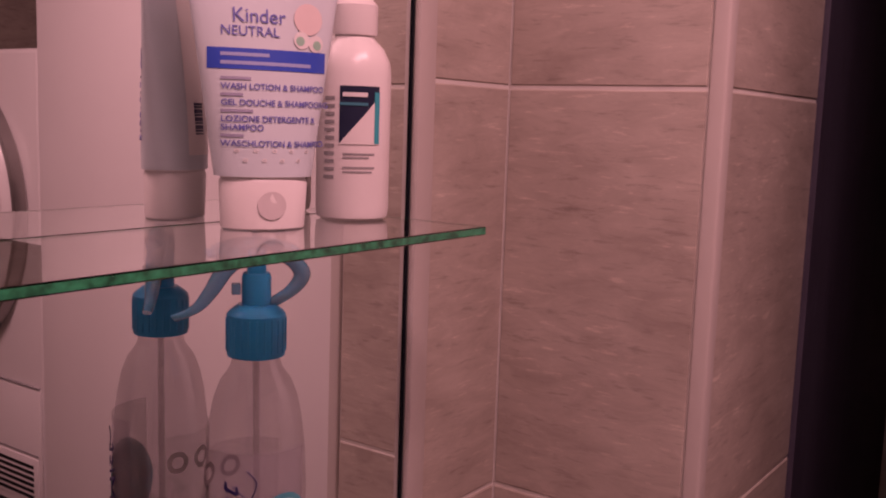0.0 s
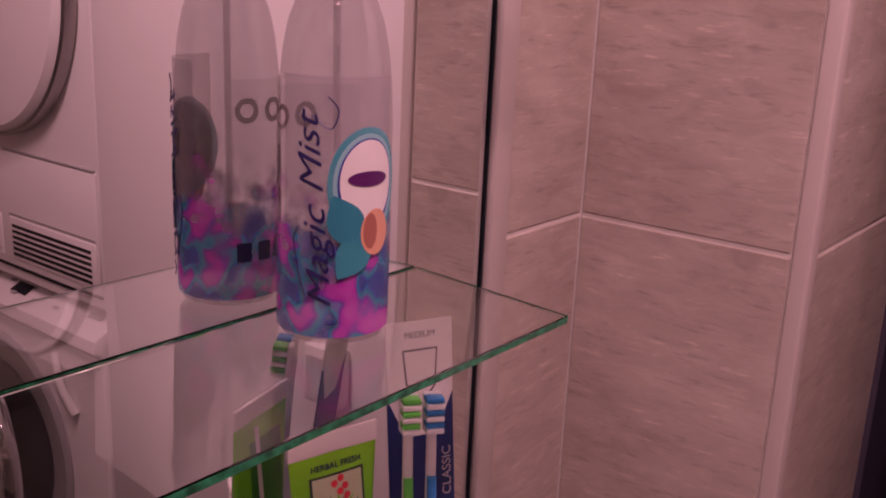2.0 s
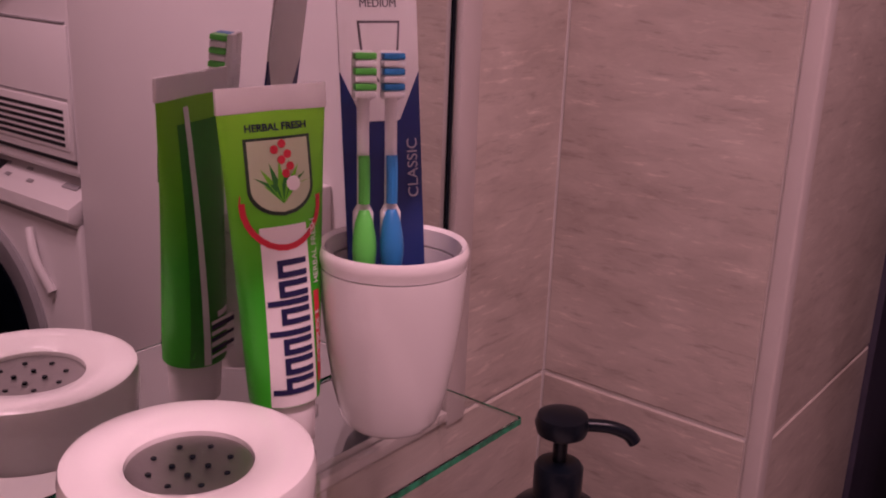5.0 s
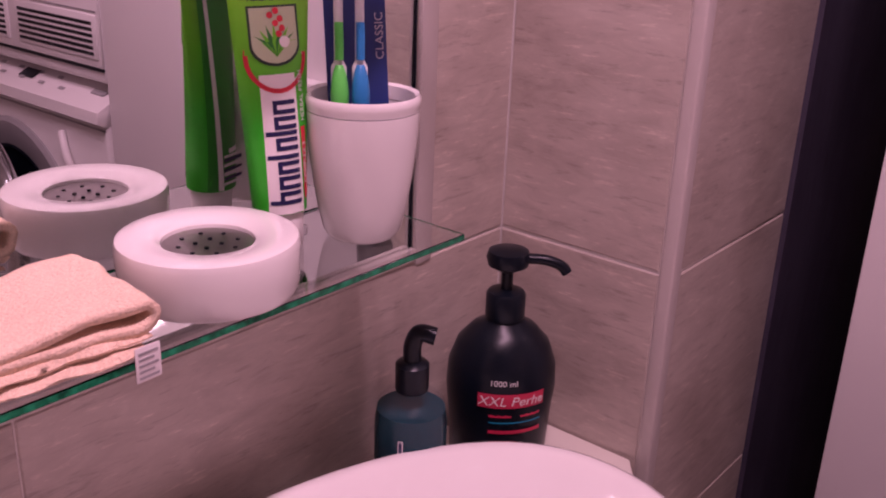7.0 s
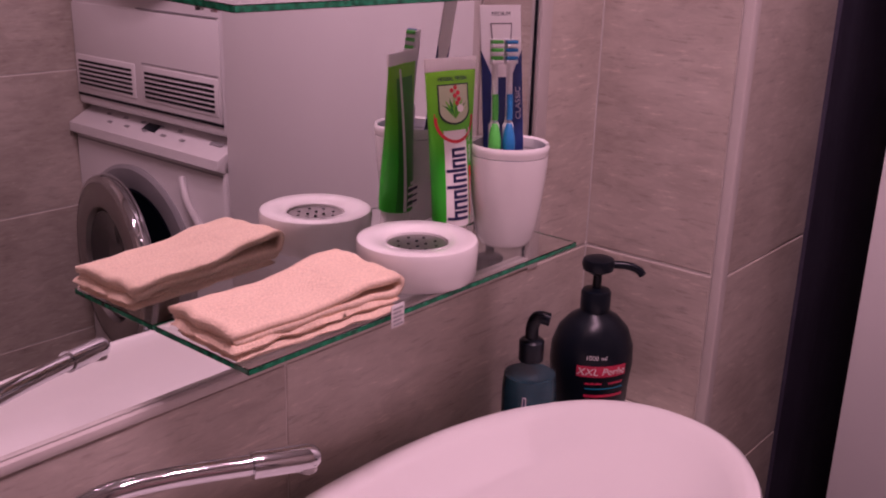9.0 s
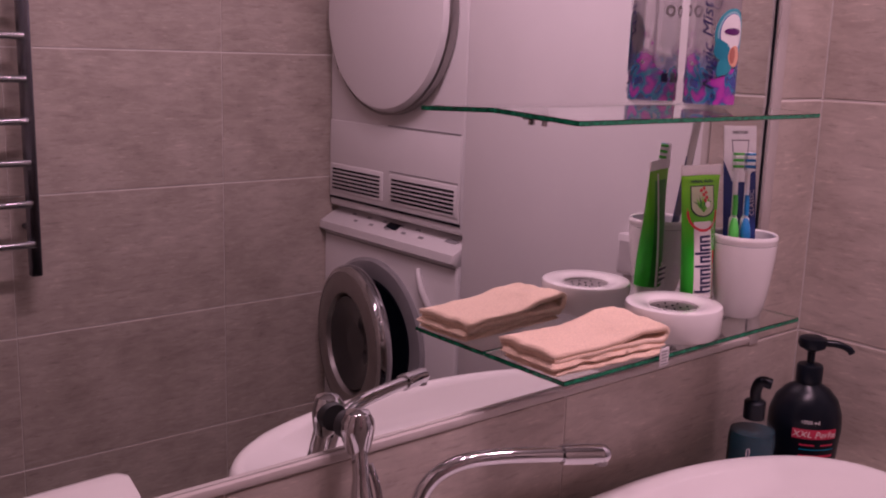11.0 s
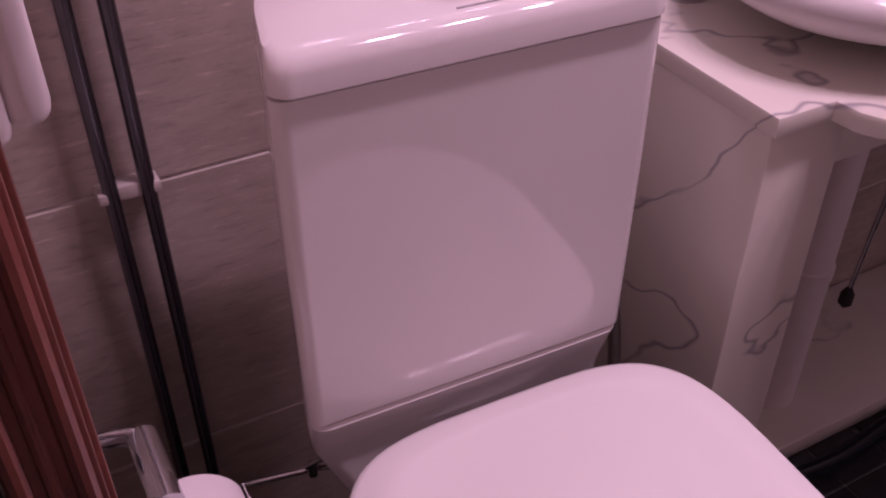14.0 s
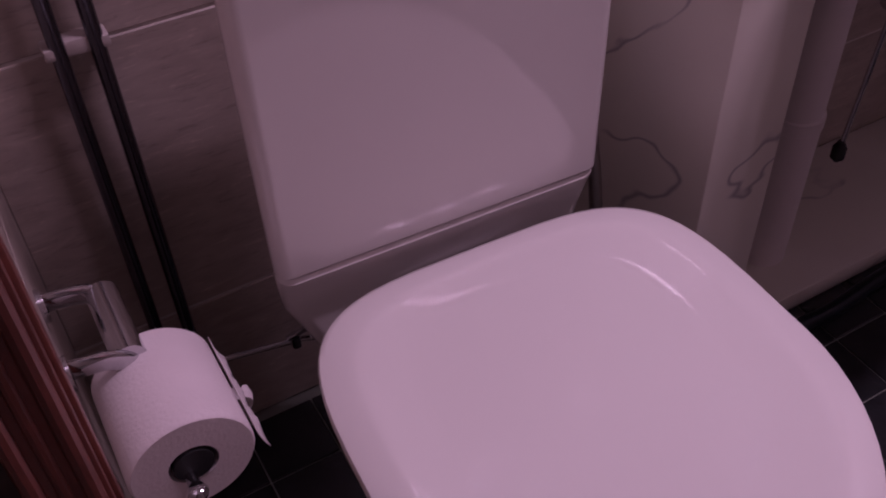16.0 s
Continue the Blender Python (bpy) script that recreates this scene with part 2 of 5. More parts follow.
def lathe(profile, n=40, sx=1.0, sy=1.0, close_top=True, close_bottom=True, bm=None, at=(0, 0, 0)):
    """Turns (radius, height) pairs round the z axis."""
    bm = bm or bmesh.new()
    rings = []
    for r, z in profile:
        rings.append([bm.verts.new((at[0] + sx * r * math.cos(2 * math.pi * i / n), at[1] + sy * r * math.sin(2 * math.pi * i / n), at[2] + z)) for i in range(n)])
    for a, b in zip(rings, rings[1:]):
        for i in range(n):
            bm.faces.new((a[i], a[(i + 1) % n], b[(i + 1) % n], b[i]))
    if close_bottom:
        bm.faces.new(list(reversed(rings[0])))
    if close_top:
        bm.faces.new(rings[-1])
    return bm


def tube(points, r, n=14, bm=None, radii=None):
    """A round bar along smooth points."""
    bm = bm or bmesh.new()
    pts = [Vector(p) for p in points]
    rings, up = [], None
    for i, p in enumerate(pts):
        d = (pts[min(i + 1, len(pts) - 1)] - pts[max(i - 1, 0)]).normalized()
        if up is None:
            up = d.orthogonal().normalized()
        up = (up - d * up.dot(d)).normalized()
        side = d.cross(up)
        rr = radii[i] if radii else r
        rings.append([bm.verts.new(p + rr * (math.cos(2 * math.pi * k / n) * up + math.sin(2 * math.pi * k / n) * side)) for k in range(n)])
    for a, b in zip(rings, rings[1:]):
        for k in range(n):
            bm.faces.new((a[k], a[(k + 1) % n], b[(k + 1) % n], b[k]))
    bm.faces.new(list(reversed(rings[0])))
    bm.faces.new(rings[-1])
    return bm


def bend(points, steps=8):
    """A smooth line through the given points."""
    pts = [Vector(p) for p in points]
    out = []
    for i in range(len(pts) - 1):
        p0, p1, p2, p3 = pts[max(i - 1, 0)], pts[i], pts[i + 1], pts[min(i + 2, len(pts) - 1)]
        for s in range(steps):
            t = s / steps
            out.append(0.5 * ((2 * p1) + (p2 - p0) * t + (2 * p0 - 5 * p1 + 4 * p2 - p3) * t * t + (3 * p1 - p0 - 3 * p2 + p3) * t ** 3))
    return out + [pts[-1]]


def loft(sections, close=True):
    """Skin over closed outlines that have the same number of points."""
    bm = bmesh.new()
    rings = [[bm.verts.new(p) for p in s] for s in sections]
    n = len(rings[0])
    for a, b in zip(rings, rings[1:]):
        for i in range(n):
            bm.faces.new((a[i], a[(i + 1) % n], b[(i + 1) % n], b[i]))
    if close:
        bm.faces.new(list(reversed(rings[0])))
        bm.faces.new(rings[-1])
    bmesh.ops.recalc_face_normals(bm, faces=bm.faces)
    return bm


def oval(cx, cy, a, b, z, n=48, power=2.0):
    out = []
    for i in range(n):
        t = 2 * math.pi * i / n
        c, s = math.cos(t), math.sin(t)
        out.append((cx + a * math.copysign(abs(c) ** (2 / power), c), cy + b * math.copysign(abs(s) ** (2 / power), s), z))
    return out


def slab(outline, z0, z1, bevel=0.0):
    bm = bmesh.new()
    f = bm.faces.new([bm.verts.new((x, y, z0)) for x, y in outline])
    up = bmesh.ops.extrude_face_region(bm, geom=[f])["geom"]
    bmesh.ops.translate(bm, vec=(0, 0, z1 - z0), verts=[v for v in up if isinstance(v, bmesh.types.BMVert)])
    bmesh.ops.recalc_face_normals(bm, faces=bm.faces)
    if bevel:
        es = [e for e in bm.edges if abs(e.verts[0].co.z - e.verts[1].co.z) < 1e-6]
        bmesh.ops.bevel(bm, geom=es, offset=bevel, segments=2, profile=0.5, affect="EDGES")
    return bm


def writing(name, text, size, mat, parent, m, label="", squeeze=1.0, bold=0.0, align="CENTER"):
    """Raised lettering in the built-in font, turned into a mesh."""
    cu = bpy.data.curves.new(name, "FONT")
    cu.body, cu.size, cu.align_x, cu.align_y = text, size, align, "CENTER"
    cu.extrude, cu.offset = 0.00015, bold
    tmp = bpy.data.objects.new("tmp", cu)
    scene.collection.objects.link(tmp)
    me = bpy.data.meshes.new_from_object(tmp.evaluated_get(bpy.context.evaluated_depsgraph_get()))
    bpy.data.objects.remove(tmp)
    for v in me.vertices:
        v.co.x *= squeeze
    ob = finish(new(name, me), mat, 0)
    ob.parent = parent
    ob.matrix_basis = m
    if label:
        ob["label"] = label
    return ob


def curved_patch(r, a0, a1, z0, z1, n=16, lift=0.0003, sx=1.0, sy=1.0, bm=None, zf=None):
    """A thin label on a cylinder, between two angles (degrees)."""
    bm = bm or bmesh.new()
    lo, hi = [], []
    for i in range(n + 1):
        a = radians(a0 + (a1 - a0) * i / n)
        p = ((r + lift) * sx * math.cos(a), (r + lift) * sy * math.sin(a))
        top = zf(i / n) if zf else z1
        lo.append(bm.verts.new((*p, z0)))
        hi.append(bm.verts.new((*p, top)))
    for i in range(n):
        bm.faces.new((lo[i], lo[i + 1], hi[i + 1], hi[i]))
    return bm


# ---- the room's shell ----
def wall(name, x0, x1, y0, y1, z0=FLOOR, z1=CEIL, mat=None, label="plain plastered wall"):
    return tagged(part(name, box(x0, x1, y0, y1, z0, z1), mat or GROUT, smooth=0), label, "wall", kind="structure")


MIR_L, MIR_R, MIR_Z = -0.499, 0.688, 0.953
wall_north = wall("wall_north", LEFT_X - 0.1, 1.30, MIRROR_Y + 0.006, 0.66, mat=GROUT, label="beige stone-look tiled wall behind basin and toilet")
wall_east = wall("wall_east", SIDE_X + 0.0015, 1.10, 0.3195, MIRROR_Y + 0.006, mat=GROUT, label="beige tiled pier beside the mirror")
wall_far_east = wall("wall_far_east", 1.62, 1.72, -1.33, 0.54, mat=PLASTER)
# the gap's end wall is coloured dark in place of real shade
wall_alcove = wall("wall_alcove", 1.10, 1.62, 0.312, 0.54, mat=GAPSHADE, label="wall in the narrow gap, darkened to stand for shade")
wall_south = wall("wall_south", -1.9, 1.72, BACK_Y - 0.11, BACK_Y - 0.0015, mat=GROUT, label="beige tiled wall opposite the mirror")
wall_west = wall("wall_west", LEFT_X - 0.028, LEFT_X - 0.0015, 0.020, MIRROR_Y + 0.006, mat=GROUT, label="beige tiled side wall beside the toilet")
wall_west_2 = wall("wall_west_2", LEFT_X - 0.10, LEFT_X - 0.008, BACK_Y, 0.020, 2.08, CEIL, PLASTER, label="plaster over the doorway")
# hall walls added past the doorway, coloured dark to hold back bounce light
wall_hall = wall("wall_hall", -2.0, -1.9, -1.33, 0.6, mat=HALLDIM)
wall_hall_2 = wall("wall_hall_2", -1.9, LEFT_X - 0.10, 0.5, 0.6, mat=HALLDIM)
tagged(part("ceiling", box(-2.0, 1.72, -1.33, 0.66, CEIL, CEIL + 0.1), PLASTER, smooth=0), "white painted ceiling", "ceiling", kind="structure")
floor = tagged(part("floor", box(-2.0, 1.72, -1.33, 0.66, -0.1, -0.003), FLOORG, smooth=0), "dark square floor tiles with pale joints", "floor", kind="structure")


def plate(axis, a0, a1, z0, z1, at, depth, toward, name, parent, mat=TILE):
    """A tile on a wall: axis is the way along the wall, at its face, toward the side it faces (+1 or -1)."""
    e, s = 0.0019, 0.0007
    b0, b1 = sorted((at, at - toward * depth))
    if axis == "x":
        bm = box(a0 + s, a1 - s, b0, b1, z0 + e, z1 - e, 0.0012, 1)
    else:
        bm = box(b0, b1, a0 + s, a1 - s, z0 + e, z1 - e, 0.0012, 1)
    return part(name, bm, mat, parent, smooth=0)


def tiles(axis, a0, a1, at, toward, parent, cuts, rows, hole=None, depth=0.0055):
    """Rows of tiles between a0 and a1, cut round a hole (a0, a1, z0, z1)."""
    for k, (z0, z1) in enumerate(zip(rows, rows[1:])):
        edges = sorted({a0, a1, *[c for c in cuts if a0 < c < a1]})
        for p, q in zip(edges, edges[1:]):
            if hole and z0 >= hole[2] - 0.01 and p < hole[1] and q > hole[0]:
                if p < hole[0]:
                    plate(axis, p, hole[0], z0, z1, at, depth, toward, "tile", parent)
                if q > hole[1]:
                    plate(axis, hole[1], q, z0, z1, at, depth, toward, "tile", parent)
            else:
                plate(axis, p, q, z0, z1, at, depth, toward, "tile", parent)


ROWS_N = [0.0, 0.240, 0.615, MIR_Z, 1.337, 1.733, 2.110, CEIL]
# the tiled skin of the mirror wall stands 5 mm proud of the mirror
part("backing", box(LEFT_X - 0.001, SIDE_X + 0.001, TILE_Y + 0.0015, MIRROR_Y + 0.006, FLOOR, MIR_Z - 0.001), GROUT, wall_north, smooth=0)
part("backing", box(LEFT_X - 0.001, MIR_L - 0.005, TILE_Y + 0.0015, MIRROR_Y + 0.006, MIR_Z, CEIL), GROUT, wall_north, smooth=0)
part("backing", box(0.686, SIDE_X + 0.001, TILE_Y + 0.0015, MIRROR_Y + 0.006, MIR_Z, CEIL), GROUT, wall_north, smooth=0)
tiles("x", LEFT_X, SIDE_X, TILE_Y, -1, wall_north, [-0.254, 0.243], ROWS_N, (MIR_L - 0.012, MIR_R, MIR_Z, CEIL))
tiles("y", 0.3325, TILE_Y, SIDE_X, -1, wall_east, [], ROWS_N)
tiles("x", SIDE_X + 0.018, 1.10, 0.318, -1, wall_east, [], ROWS_N)
tiles("y", 0.020, TILE_Y, LEFT_X, 1, wall_west, [0.0], ROWS_N)
tiles("x", -1.9, 1.62, BACK_Y, 1, wall_south, [-1.15, -0.55, 0.05, 0.65, 1.25], [0.0, 0.25, 0.622, 0.995, 1.372, 1.748, 2.124, CEIL])

# white edge profiles of the tiling
tagged(part("trim_corner", box(SIDE_X - 0.002, SIDE_X + 0.017, 0.316, 0.3315, FLOOR, CEIL, 0.0025, 3), TRIM), "pale plastic corner profile on the tiled pier", "trim", kind="structure")
# slim profiles close the tiling against the mirror
side = box(0.6645, MIR_R, TILE_Y - 0.003, MIRROR_Y - 0.0005, MIR_Z - 0.004, CEIL, 0.002, 2)
tagged(part("trim_mirror_side", side, TRIM), "pale plastic edge profile beside the mirror", "trim", kind="structure")
tagged(part("trim_mirror_side_2", box(MIR_L - 0.013, MIR_L, TILE_Y - 0.003, MIRROR_Y - 0.001, MIR_Z - 0.004, CEIL, 0.003, 2), TRIM), "pale plastic edge profile beside the mirror", "trim", kind="structure")
base = box(MIR_L, 0.664, TILE_Y - 0.003, MIRROR_Y - 0.0005, MIR_Z + 0.0005, MIR_Z + 0.010, 0.0015, 2)
tagged(part("trim_mirror_base", base, TRIM), "thin pale edge profile under the mirror", "trim", kind="structure")
tagged(part("wall_mirror", box(MIR_L - 0.004, 0.664, MIRROR_Y, MIRROR_Y + 0.005, MIR_Z, 2.2), mirror_m, smooth=0), "large frameless mirror recessed in the tiled wall", "mirror")
tagged(part("mirror_edge", box(0.6615, 0.6642, MIRROR_Y - 0.0012, MIRROR_Y - 0.0005, MIR_Z - 0.006, 2.2), BLACK, smooth=0), "thin dark silicone joint at the mirror edge", "trim", kind="structure")


# ---- door casing and doorway beside the camera's end ----
casing = empty("door_casing", LEFT_X, -0.03, FLOOR, label="red-brown moulded wooden door casing", category="door frame", kind="structure")
part("board", box(-0.030, 0.0120, 0.036, 0.050, 0, 2.1, 0.002), WOOD, casing)
part("jamb", box(-0.0285, 0.0090, 0.0285, 0.036, 0, 2.1, 0.002), WOOD, casing)
for xx, rr in ((-0.0235, 0.0050), (-0.0110, 0.0035), (0.0015, 0.0050)):
    part("moulding", tube([(xx, 0.0290, 0), (xx, 0.0290, 2.1)], rr, 10), WOOD, casing)

# ---- toilet ----
TX = -0.416
toilet = empty("toilet", TX + 0.006, -0.010, FLOOR, -2.6, label="white glazed close-coupled toilet with closed lid", category="toilet")


def tank_outline(hw, yf, yb, rf, rb, z, n=7):
    out = []
    for cx, cy, r, a0 in ((hw - rf, yf + rf, rf, -90), (hw - rb, yb - rb, rb, 0), (-hw + rb, yb - rb, rb, 90), (-hw + rf, yf + rf, rf, 180)):
        for i in range(n + 1):
            a = radians(a0 + 90 * i / n)
            x, y = cx + r * math.cos(a), cy + r * math.sin(a)
            out.append((1.04 * x * (1 - 1.35 * (y - yf)), y, z))
    return out


part("cistern", loft([tank_outline(0.153, 0.258, 0.385, 0.014, 0.04, 0.503), tank_outline(0.158, 0.250, 0.39, 0.016, 0.05, 0.507),
                      tank_outline(0.159, 0.249, 0.40, 0.016, 0.06, 0.70), tank_outline(0.158, 0.249, 0.405, 0.016, 0.065, 0.8295)]), CERAMIC, toilet)
part("cistern_lid", loft([tank_outline(0.156, 0.247, 0.408, 0.018, 0.07, 0.8315), tank_outline(0.159, 0.244, 0.411, 0.02, 0.075, 0.834),
                          tank_outline(0.159, 0.244, 0.411, 0.022, 0.075, 0.850), tank_outline(0.1575, 0.2465, 0.409, 0.024, 0.075, 0.857),
                          tank_outline(0.155, 0.253, 0.404, 0.024, 0.075, 0.8625), tank_outline(0.148, 0.262, 0.396, 0.02, 0.07, 0.8645)]), CERAMIC, toilet)
btn = part("flush_button", lathe([(0.027, 0.8635), (0.0275, 0.869), (0.025, 0.8715), (0.0235, 0.8705)], 36, at=(0.000, 0.303, 0)), CHROME, toilet, "chrome flush button")
part("push_half", lathe([(0.0225, 0.8706), (0.0225, 0.8735), (0.017, 0.876), (0.008, 0.877)], 32, at=(0.000, 0.303, 0)), CHROME, btn)
part("logo_mark", box(-0.016, 0.021, 0.2625, 0.2650, 0.8642, 0.8650), GREY, toilet)
part("tank_base", loft([tank_outline(0.105, 0.235, 0.40, 0.02, 0.05, 0.34), tank_outline(0.154, 0.264, 0.40, 0.02, 0.05, 0.45), tank_outline(0.158, 0.2505, 0.395, 0.02, 0.05, 0.498), tank_outline(0.156, 0.2535, 0.39, 0.018, 0.05, 0.5018)]), CERAMIC, toilet)


def dee(hw, back, front, z, cy=0.01, n=64, cx=0.015):
    out = []
    for i in range(n):
        t = 2 * math.pi * i / n
        c, s = math.cos(t), math.sin(t)
        p = 4.2 if s > 0 else 1.95
        b = back if s > 0 else front
        out.append((cx + 1.012 * hw * math.copysign(abs(c) ** (2 / p), c), cy + b * math.copysign(abs(s) ** (2 / p), s), z))
    return out


part("bowl", loft([dee(0.12, 0.22, 0.10, 0.0), dee(0.115, 0.22, 0.10, 0.12), dee(0.125, 0.225, 0.13, 0.25), dee(0.165, 0.225, 0.19, 0.38), dee(0.180, 0.225, 0.205, 0.45), dee(0.178, 0.222, 0.202, 0.459)]), CERAMIC, toilet)
part("seat", loft([dee(0.178, 0.205, 0.205, 0.461), dee(0.184, 0.21, 0.21, 0.465), dee(0.184, 0.21, 0.21, 0.471), dee(0.180, 0.205, 0.206, 0.4745)]), WHITEP, toilet)
part("seat_lid", loft([dee(0.182, 0.21, 0.208, 0.476), dee(0.188, 0.218, 0.206, 0.480), dee(0.188, 0.218, 0.206, 0.485), dee(0.1865, 0.216, 0.2045, 0.4882),
                       dee(0.182, 0.2115, 0.200, 0.4905), dee(0.166, 0.196, 0.184, 0.4946), dee(0.162, 0.192, 0.180, 0.4954), dee(0.158, 0.189, 0.176, 0.4956),
                       dee(0.150, 0.185, 0.165, 0.4946), dee(0.124, 0.171, 0.125, 0.4886), dee(0.112, 0.162, 0.105, 0.4878), dee(0.06, 0.08, 0.07, 0.4874)]), SEATW, toilet)
# water valve of the cistern, on the wall
valve = empty("stop_valve", -0.482, 0.496, 0.145, label="small chrome stop valve with thin supply pipe", category="valve")
part("pipe", tube([(-0.13, 0.028, -0.002), (0.0, 0.0, 0.0), (0.05, -0.03, 0.01)], 0.004, 8), CHROME, valve)
part("body", tube([(-0.008, 0, -0.008), (-0.008, 0, 0.012)], 0.007, 12), CHROME, valve)
part("knob", tube([(-0.020, -0.004, 0.015), (0.006, -0.004, 0.019)], 0.004, 10), CHROME, valve)

# ---- heating pipes ----
for px in (-0.650, -0.615):
    pipe = tagged(part("heating_pipe", tube([(px + 0.003, 0.507, 0.0), (px + 0.003, 0.507, 1.25)], 0.0075, 16), DARKSTEEL), "thin dark chromed heating pipe along the tiled wall", "pipe", "heating pipes")
clip = empty("pipe_clip", -0.630, 0.513, 0.626, label="pale plastic clip holding two pipes to the wall", category="clip")
part("bridge", box(-0.012, 0.012, -0.008, 0.012, -0.008, 0.008, 0.002), TRIM, clip)
for sx in (-0.024, 0.024):
    part("claw", box(sx - 0.006, sx + 0.006, -0.012, 0.012, -0.006, 0.006, 0.002), TRIM, clip)

# ---- toilet roll and holder ----
holder = empty("roll_holder", LEFT_X, 0.24, 0.567, label="chrome wall-mounted toilet roll holder", category="roll holder")
for yy in (-0.042, 0.036):
    flap = tube(bend([(0.0, yy, -0.012), (0.014, yy, -0.013), (0.034, yy, -0.018), (0.046, yy, -0.032), (0.046, yy, -0.052)]), 0.0095, 14)
    for v in flap.verts:
        v.co.y = yy + (v.co.y - yy) * 0.45
    part("arm", flap, CHROME, holder)
    part("rosette", tube([(0.0, yy, -0.014), (0.005, yy, -0.014)], 0.014, 20), CHROME, holder)
part("bar", tube([(0.046, -0.042, -0.024), (0.046, 0.036, -0.024)], 0.0130, 20), CHROME, holder)
part("spindle", tube(bend([(0.048, -0.03, -0.03), (0.052, -0.02, -0.07), (0.053, -0.05, -0.08), (0.053, -0.135, -0.08)]), 0.005, 12), CHROME, holder)
part("knob", lathe([(0.002, -0.008), (0.007, -0.004), (0.008, 0.0), (0.006, 0.005), (0.002, 0.007)], 16, at=(0.053, -0.137, -0.08)), CHROME, holder)

roll = empty("toilet_roll", -0.682, 0.12, 0.496, label="white toilet paper roll on a chrome holder", category="toilet paper")
rb_ = bmesh.new()
prof = [(0.019, 0.0), (0.046, 0.0), (0.048, 0.003), (0.048, 0.097), (0.046, 0.10), (0.019, 0.10)]
lathe(prof + [prof[0]], 40, close_top=False, close_bottom=False, bm=rb_)
bmesh.ops.rotate(rb_, cent=(0, 0, 0), matrix=Matrix.Rotation(radians(-90), 3, "X"), verts=rb_.verts)
part("paper", rb_, PAPER, roll)
sheet = bmesh.new()
cols = 12
grid_v = []
for i in range(8):
    f = i / 7
    row_v = []
    for k in range(cols + 1):
        g = k / cols
        torn = 0.006 * math.sin(g * 17) + 0.004 * math.sin(g * 41)
        x = 0.048 + 0.0010 + 0.008 * f * f
        row_v.append(sheet.verts.new((x, 0.002 + 0.097 * g, 0.014 - f * (0.036 + torn))))
    grid_v.append(row_v)
for a, b in zip(grid_v, grid_v[1:]):
    for k in range(cols):
        sheet.faces.new((a[k], a[k + 1], b[k + 1], b[k]))
sh = part("loose_sheet", sheet, PAPER, roll)
sm = sh.modifiers.new("thick", "SOLIDIFY")
sm.thickness = 0.0006
tail = bmesh.new()
tv = []
for k in range(9):
    a = radians(-60 + 30 * k)
    w_ = 0.010 + 0.004 * math.sin(k * 2.3)
    p = (0.058 + 0.010 * math.cos(a), 0.085, -0.066 + 0.010 * math.sin(a))
    tv.append((tail.verts.new(p), tail.verts.new((p[0] + 0.002, p[1] + w_, p[2] + 0.003))))
for (a, b), (c, d) in zip(tv, tv[1:]):
    tail.faces.new((a, c, d, b))
part("torn_tail", tail, PAPER, roll)
# black plug stands for the shade inside the roll's hole
part("core", tube([(0, -0.001, 0), (0, 0.101, 0)], 0.0155, 20), BLACKRUB, roll)

# ---- wall switch and hanging towel ----
switch = empty("wall_switch", LEFT_X, 0.085, 0.985, label="white plastic surface-mounted wall switch", category="switch")
part("housing", box(0.0, 0.018, -0.034, 0.034, -0.034, 0.034, 0.008, 4), WHITEP, switch)
part("rocker", box(0.016, 0.035, -0.030, 0.030, -0.030, 0.030, 0.009, 4), WHITEP, switch)


def terry_sheet(w, h, folds, depth, nx=40, nz=60, seed=0, thick=0.012):
    """A hanging cloth in the x-z plane with soft folds."""
    bm = bmesh.new()
    vs = []
    for k in range(nz + 1):
        row = []
        for i in range(nx + 1):
            u, v = i / nx, k / nz
            y = depth * math.sin(folds * 2 * math.pi * u + 0.8 * v + seed) * (0.4 + 0.6 * v)
            y += 0.004 * noise.noise(Vector((u * 14, v * 24, seed)))
            z = -h * v + 0.006 * math.sin(5 * u + seed) * v
            row.append(bm.verts.new((w * (u - 0.5) * (1 + 0.06 * v) + 0.002 * noise.noise(Vector((u * 30, v * 50, seed + 3))), y, z)))
        vs.append(row)
    for a, b in zip(vs, vs[1:]):
        for i in range(nx):
            bm.faces.new((a[i], b[i], b[i + 1], a[i + 1]))
    return bm


tw = empty("hand_towel", -0.700, 0.03, 1.685, label="dusty pink terry towel hanging on a wall hook", category="towel")
cl = part("cloth", terry_sheet(0.115, 0.582, 1.2, 0.008, seed=1), PINKTOWEL, tw)
sm = cl.modifiers.new("thick", "SOLIDIFY")
sm.thickness = 0.014
hk = empty("towel_hook", LEFT_X, 0.03, 1.685, label="small chrome towel hook on the tiled wall", category="hook")
part("peg", tube(bend([(0, 0, 0), (0.05, 0, 0.004), (0.085, 0, 0.012), (0.12, 0, 0.012)]), 0.005, 10), CHROME, hk)

# ---- marble vanity ----
CT = 0.735
vanity = empty("vanity", 0.30, 0.30, FLOOR, label="white veined marble vanity stand under the basin", category="vanity")


def vx(b, **k):
    return box(b[0] - 0.30, b[1] - 0.30, b[2] - 0.30, b[3] - 0.30, b[4], b[5], 0.003, **k)


